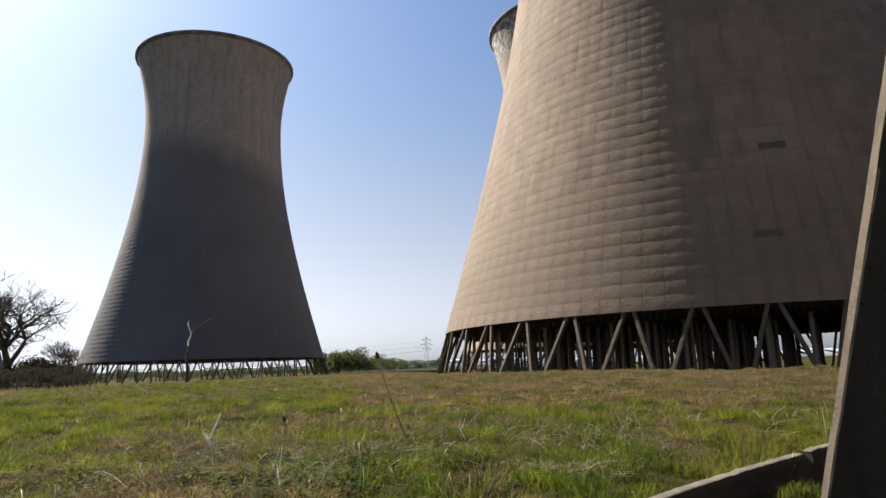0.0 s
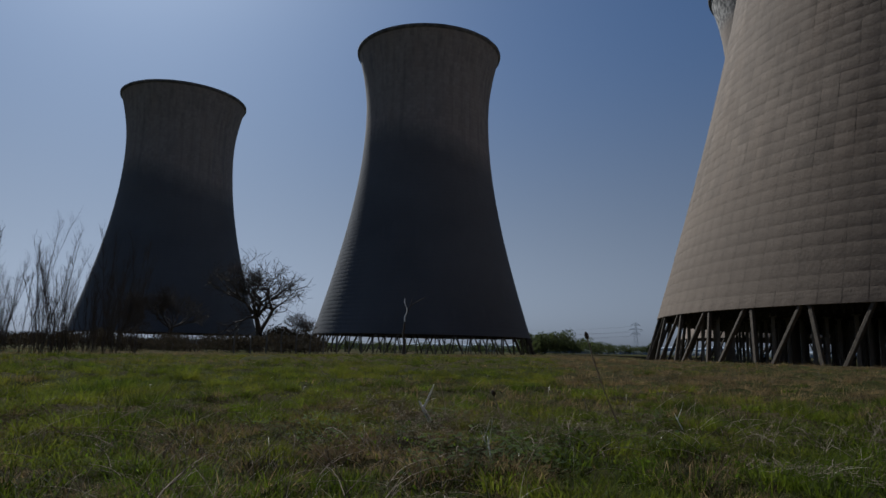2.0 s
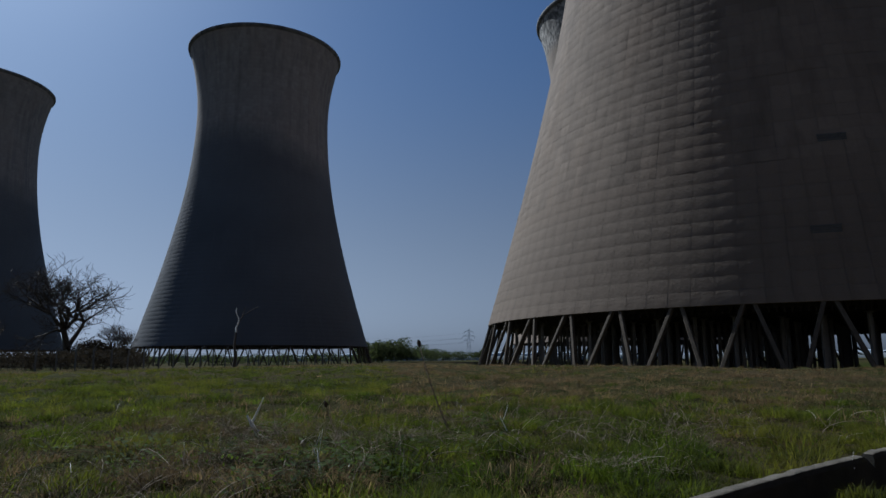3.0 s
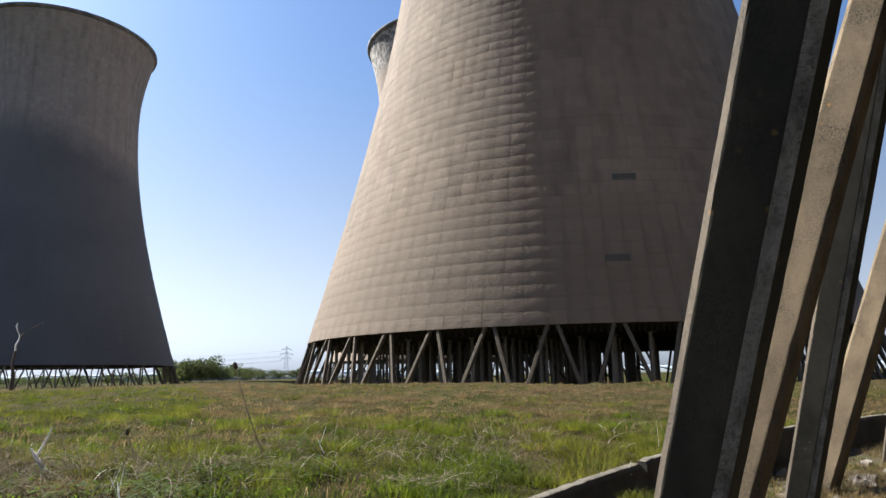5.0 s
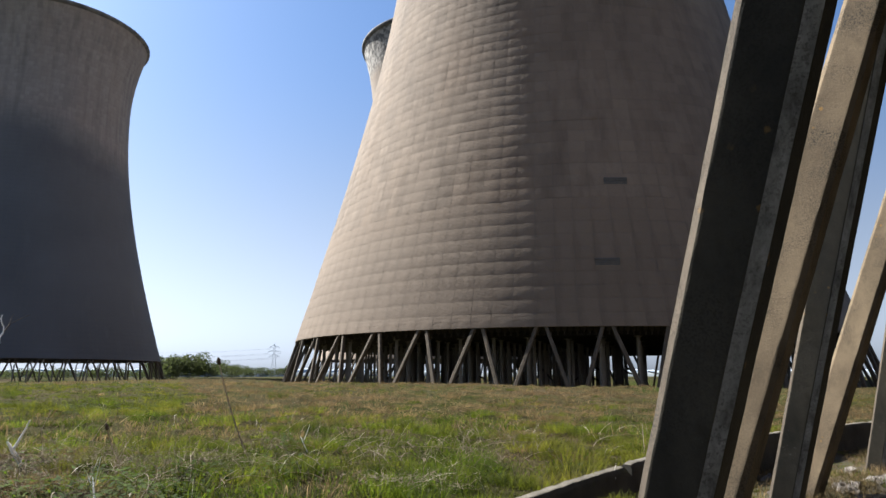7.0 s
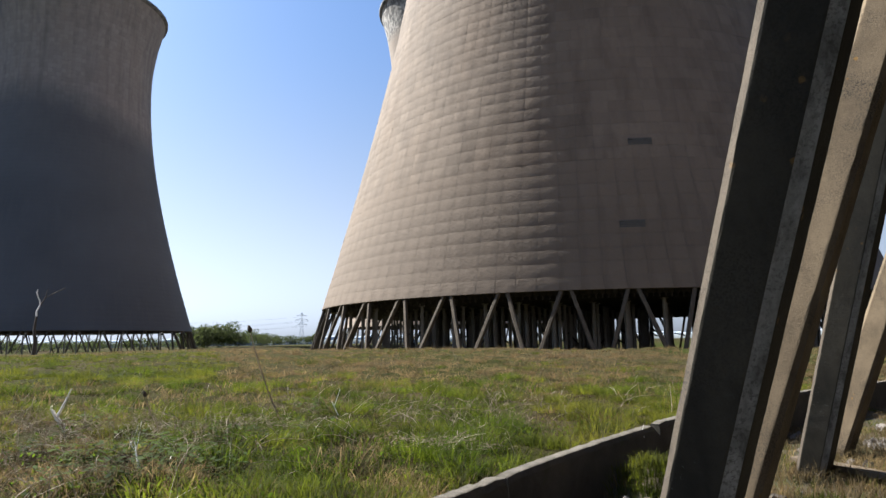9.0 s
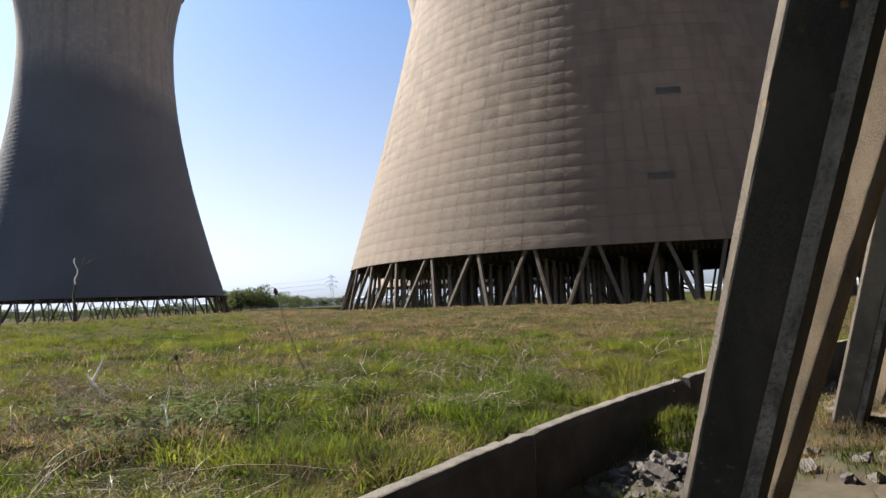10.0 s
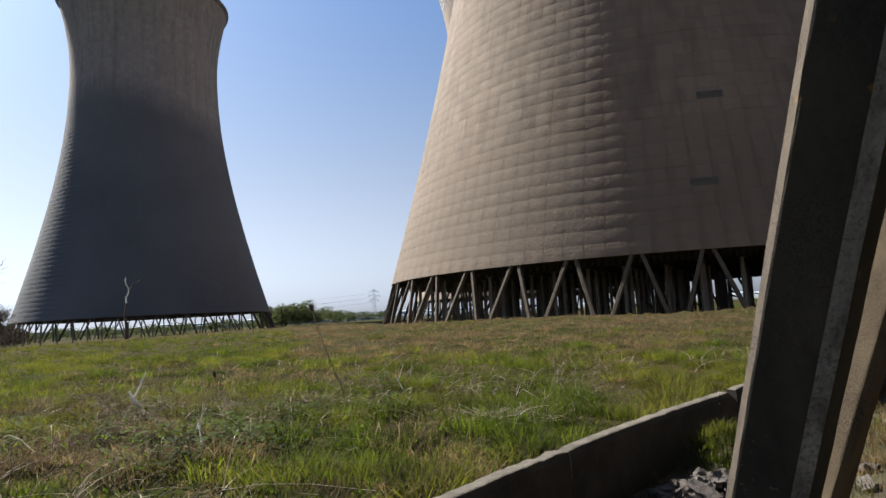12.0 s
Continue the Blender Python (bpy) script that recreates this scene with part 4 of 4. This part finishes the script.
def bush(x, y, w, h, seed, material, name, label, category, group):
    """A shrub: woody stems under a ragged crown of many small leaf faces."""
    e = new(name)
    rng = random.Random(seed)
    z = ground_z(x, y)
    verts, tris = [], []
    for k in range(9):
        pts = stem_path((x + rng.gauss(0, w * 0.15), y + rng.gauss(0, w * 0.15), z - 0.1), h * rng.uniform(0.6, 1), rng.uniform(0, 0.5), rng.uniform(0, 6.28), 0.1)
        tube(verts, tris, pts, [0.05 * (1 - 0.14 * i) for i in range(6)], 4)
    tagged(put_mesh("undergrowth", quick_mesh("undergrowth", verts, tris), BARK, e), kind="stuff")
    verts, tris = [], []
    lumps = [(rng.gauss(0, w * 0.28), rng.gauss(0, w * 0.28), h * rng.uniform(0.3, 0.72), w * rng.uniform(0.2, 0.34)) for _ in range(12)]
    for k in range(2600):
        lx, ly, lz, lr = rng.choice(lumps)
        d = Vector((rng.gauss(0, 1), rng.gauss(0, 1), rng.gauss(0, 1))).normalized() * lr * rng.random() ** 0.4
        c = Vector((x + lx + d.x, y + ly + d.y, z + max(0.1, lz + d.z * h / w * 1.1)))
        s = rng.uniform(0.12, 0.34) * h / 5
        u = Vector((rng.gauss(0, 1), rng.gauss(0, 1), rng.gauss(0, 1))).normalized() * s
        v = u.orthogonal().normalized() * s * 0.7
        i = len(verts)
        verts += [c - u, c + v, c + u * 1.2]
        tris.append((i, i + 1, i + 2))
    put_mesh("crown", quick_mesh("crown", verts, tris), material, e)
    return tagged(e, label, category, group)


for k in range(9):
    az = -9.3 + 6.0 * k / 8
    bush(*polar(az, 250 + 20 * math.sin(k * 2.1)), 9, 8.6 - 0.5 * k * (k > 3), 60 + k, LEAF, "hedge_bush", "dense dark green bush in the far hedge", "bush", "far hedge")
for k in range(4):
    bush(*polar(-2.6 + 1.2 * k, 330), 8, 4.8 + (k == 3) * 2.2, 80 + k, LEAF, "hedge_bush", "low green bush on the field's far edge", "bush", "far hedge")
for k in range(30):
    az = -64 + 36 * k / 29
    bush(*polar(az, 98 + 9 * math.sin(k * 1.7)), 6.0, 2.3 + 0.6 * math.sin(k * 2.3), 100 + k, TWIGS, "bramble_bush", "dark leafless bramble scrub along the boundary", "bush", "bramble scrub")

for k in range(5):
    bush(*polar(-30.6 + 0.75 * k, 128 + 3 * k), 5.0, 5.2 - 0.5 * k, 140 + k, TWIGS, "bramble_bush", "dark leafless scrub at the foot of the oak", "bush", "bramble scrub")

for k in range(16):
    az = -28.5 + 19.5 * k / 15
    bush(*polar(az, 238 + 6 * math.sin(k * 1.9)), 9, 3.3 + 0.8 * math.sin(k * 2.7), 180 + k, LEAF, "hedge_bush", "low dark hedge bush behind the sooty tower", "bush", "far hedge")

# ---- boundary fence of cranked concrete posts ----
fence = tagged(new("fence"), "line of cranked concrete fence posts with sagging wires", "fence")
bm = bmesh.new()
bar(bm, (0, 0, -0.3), (0, 0, 2.3), 0.14, 0.12)
bar(bm, (0, 0, 2.24), (0.38, 0.1, 2.72), 0.12, 0.11)
post = None
ends = polar(-34.0, 78), polar(-11.5, 112)
tops = []
for k in range(25):
    t = k / 24
    x, y = ends[0][0] + (ends[1][0] - ends[0][0]) * t, ends[0][1] + (ends[1][1] - ends[0][1]) * t
    if post is None:
        post = part("post", bm, POST, fence)
        ob = post
    else:
        ob = put_mesh("post", post.data, None, fence)
    ob.location = (x, y, ground_z(x, y))
    ob.rotation_euler = (srng.gauss(0, 0.02), srng.gauss(0, 0.02), srng.gauss(0, 0.1))
    tops.append(Vector((x, y, ground_z(x, y))))
for h in (0.5, 1.3, 2.1):
    verts, tris = [], []
    tube(verts, tris, [p + Vector((0, 0, h)) for p in tops], [0.006] * len(tops), 3)
    put_mesh("wire", quick_mesh("wire", verts, tris), STEEL, fence)


# ---- distance: pylon, lines, switchyard, woods, hills ----
def pylon(x, y, h, label):
    e = new("pylon")
    e.location = (x, y, ground_z(x, y))
    bm = bmesh.new()
    def half(z):
        return h * (0.085 * (1 - z / h) ** 1.4 + 0.012)
    lv = [h * v for v in (0, 0.18, 0.34, 0.48, 0.6, 0.7, 0.8, 0.9, 1.0)]
    for a, b in zip(lv, lv[1:]):
        for sx, sy in ((1, 1), (1, -1), (-1, -1), (-1, 1)):
            bar(bm, (sx * half(a), sy * half(a), a), (sx * half(b), sy * half(b), b), 0.28)
            nx, ny = (-sy, sx)
            bar(bm, (sx * half(a), sy * half(a), a), (nx * half(b), ny * half(b), b), 0.16)
            bar(bm, (nx * half(a), ny * half(a), a), (sx * half(b), sy * half(b), b), 0.16)
    part("lattice_mast", bm, LATTICE, e)
    for z, w in ((0.62, 0.15), (0.76, 0.19), (0.9, 0.14)):
        bm = bmesh.new()
        for s in (-1, 1):
            tip = (s * w * h, 0, z * h)
            for sy in (-1, 1):
                bar(bm, (s * half(z * h), sy * half(z * h), z * h), tip, 0.3)
                bar(bm, (s * half(z * h), sy * half(z * h), (z + 0.05) * h), tip, 0.3)
            bar(bm, tip, (tip[0], 0, tip[2] - 0.05 * h), 0.35)
        part("cross_arm", bm, LATTICE, e)
    return tagged(e, label, "pylon", "pylons")


px, py = polar(-0.42, 900)
pylon(px, py, 42, "steel lattice electricity pylon far across the fields")
cable_ends = polar(-16, 1000)
for h, side in ((24, -6), (30, -8), (36, -6), (24, 6), (30, 8)):
    verts, tris = [], []
    pts = []
    for i in range(15):
        t = i / 14
        pts.append(Vector((px + side + (cable_ends[0] - px) * t, py + (cable_ends[1] - py) * t, h + 1 - 22 * t * (1 - t))))
    tube(verts, tris, pts, [0.07] * 15, 3)
    tagged(put_mesh("power_cable", quick_mesh("power_cable", verts, tris), STEEL), "thin overhead power cable hanging from the pylon", "cable", "power cables")
gx, gy = polar(-3.4, 420)
gantry = tagged(new("switchyard_gantry"), "low steel switchyard gantry beyond the hedge", "gantry")
for k in range(7):
    bm = bmesh.new()
    bar(bm, (gx + k * 3.2, gy, 1), (gx + k * 3.2, gy, 6.2), 0.35)
    part("upright", bm, LATTICE, gantry)
bm = bmesh.new()
bar(bm, (gx - 1, gy, 6.3), (gx + 20, gy, 6.3), 0.35)
bar(bm, (gx - 1, gy, 5.4), (gx + 20, gy, 5.4), 0.2)
part("beam", bm, LATTICE, gantry)


def ridge(name, d, low, high, scale, material, label):
    verts, polys, n = [], [], 1800
    for k in range(n + 1):
        a = 2 * math.pi * k / n
        x, y = d * math.sin(a), d * math.cos(a)
        h = low + (high - low) * (0.5 + 0.5 * noise.noise((x * scale, y * scale, 5))) + 0.22 * high * noise.noise((x * scale * 9, y * scale * 9, 2)) + 0.12 * high * noise.noise((x * scale * 40, y * scale * 40, 8))
        for dd, z in ((0, -2), (4, h * 0.8), (18, h), (60, -2)):
            verts.append((x * (1 + dd / d), y * (1 + dd / d), z))
    for k in range(n):
        for j in range(3):
            polys.append((k * 4 + j, (k + 1) * 4 + j, (k + 1) * 4 + j + 1, k * 4 + j + 1))
    return tagged(put_mesh(name, quick_mesh(name, verts, polys, True), material), label, "backdrop", kind="structure")


# both backdrops carry their haze as painted colour
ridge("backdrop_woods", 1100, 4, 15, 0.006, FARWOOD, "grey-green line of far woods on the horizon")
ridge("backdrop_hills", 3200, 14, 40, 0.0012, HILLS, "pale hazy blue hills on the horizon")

# ---- loose things in the basin ----
stone_shapes = []
for k in range(6):
    bm = bmesh.new()
    bmesh.ops.create_icosphere(bm, subdivisions=3, radius=1)
    for v in bm.verts:
        w = noise.noise(v.co * 1.6 + Vector((k * 7, 0, 0))) + 0.5 * noise.noise(v.co * 4.0 + Vector((0, k * 5, 0)))
        v.co = Vector((max(-0.75, min(0.75, v.co.x)), max(-0.62, min(0.62, v.co.y)) * 0.85, max(-0.5, min(0.5, v.co.z)))) * (1 + 0.35 * w)
    me = bpy.data.meshes.new("stone")
    bm.to_mesh(me)
    bm.free()
    me.materials.append(RUBBLE)
    stone_shapes.append(me)
brng = random.Random(23)
heaps = [((2.5, 4.9), 0.2, 70, 0.045), ((2.72, 5.12), 0.2, 70, 0.045), ((2.6, 5.0), 0.3, 10, 0.085), ((10.8, 10.2), 0.5, 14, 0.12), ((7.2, 6.6), 0.9, 50, 0.09), ((9.0, 7.4), 1.4, 50, 0.1), ((5.0, 5.4), 0.8, 35, 0.07)]
for (hx, hy), sp, n, s in heaps:
    for k in range(n):
        x, y = hx + brng.gauss(0, sp), hy + brng.gauss(0, sp)
        if math.hypot(x - HOME[0], y - HOME[1]) > 33.8:
            continue
        ob = put_mesh("stone", stone_shapes[k % 6], None)
        q = s * brng.uniform(0.4, 1.5)
        ob.scale = (q * 1.2, q, q * 0.9)
        ob.location = (x, y, basin_z(x, y) + q * 0.15)
        ob.rotation_euler = [brng.uniform(-0.6, 0.6), brng.uniform(-0.6, 0.6), brng.uniform(0, 6.28)]
        tagged(ob, "broken grey concrete rubble lump on the basin floor", "stone", "rubble in the basin")
for (x, y), a, ln in (((5.95, 5.85), -1.3, 2.3), ((7.6, 6.5), 2.75, 1.7)):
    bm = bmesh.new()
    bar(bm, (-ln / 2, 0, 0), (ln / 2, 0, 0), 0.2, 0.05)
    bmesh.ops.bevel(bm, geom=bm.edges[:], offset=0.006, segments=1)
    ob = part("plank", bm, TIMBER)
    ob.location = (x, y, basin_z(x, y) + 0.09)
    ob.rotation_euler = (0, 0.03, a)
    tagged(ob, "old weathered timber plank lying in rubble", "plank", "loose planks")
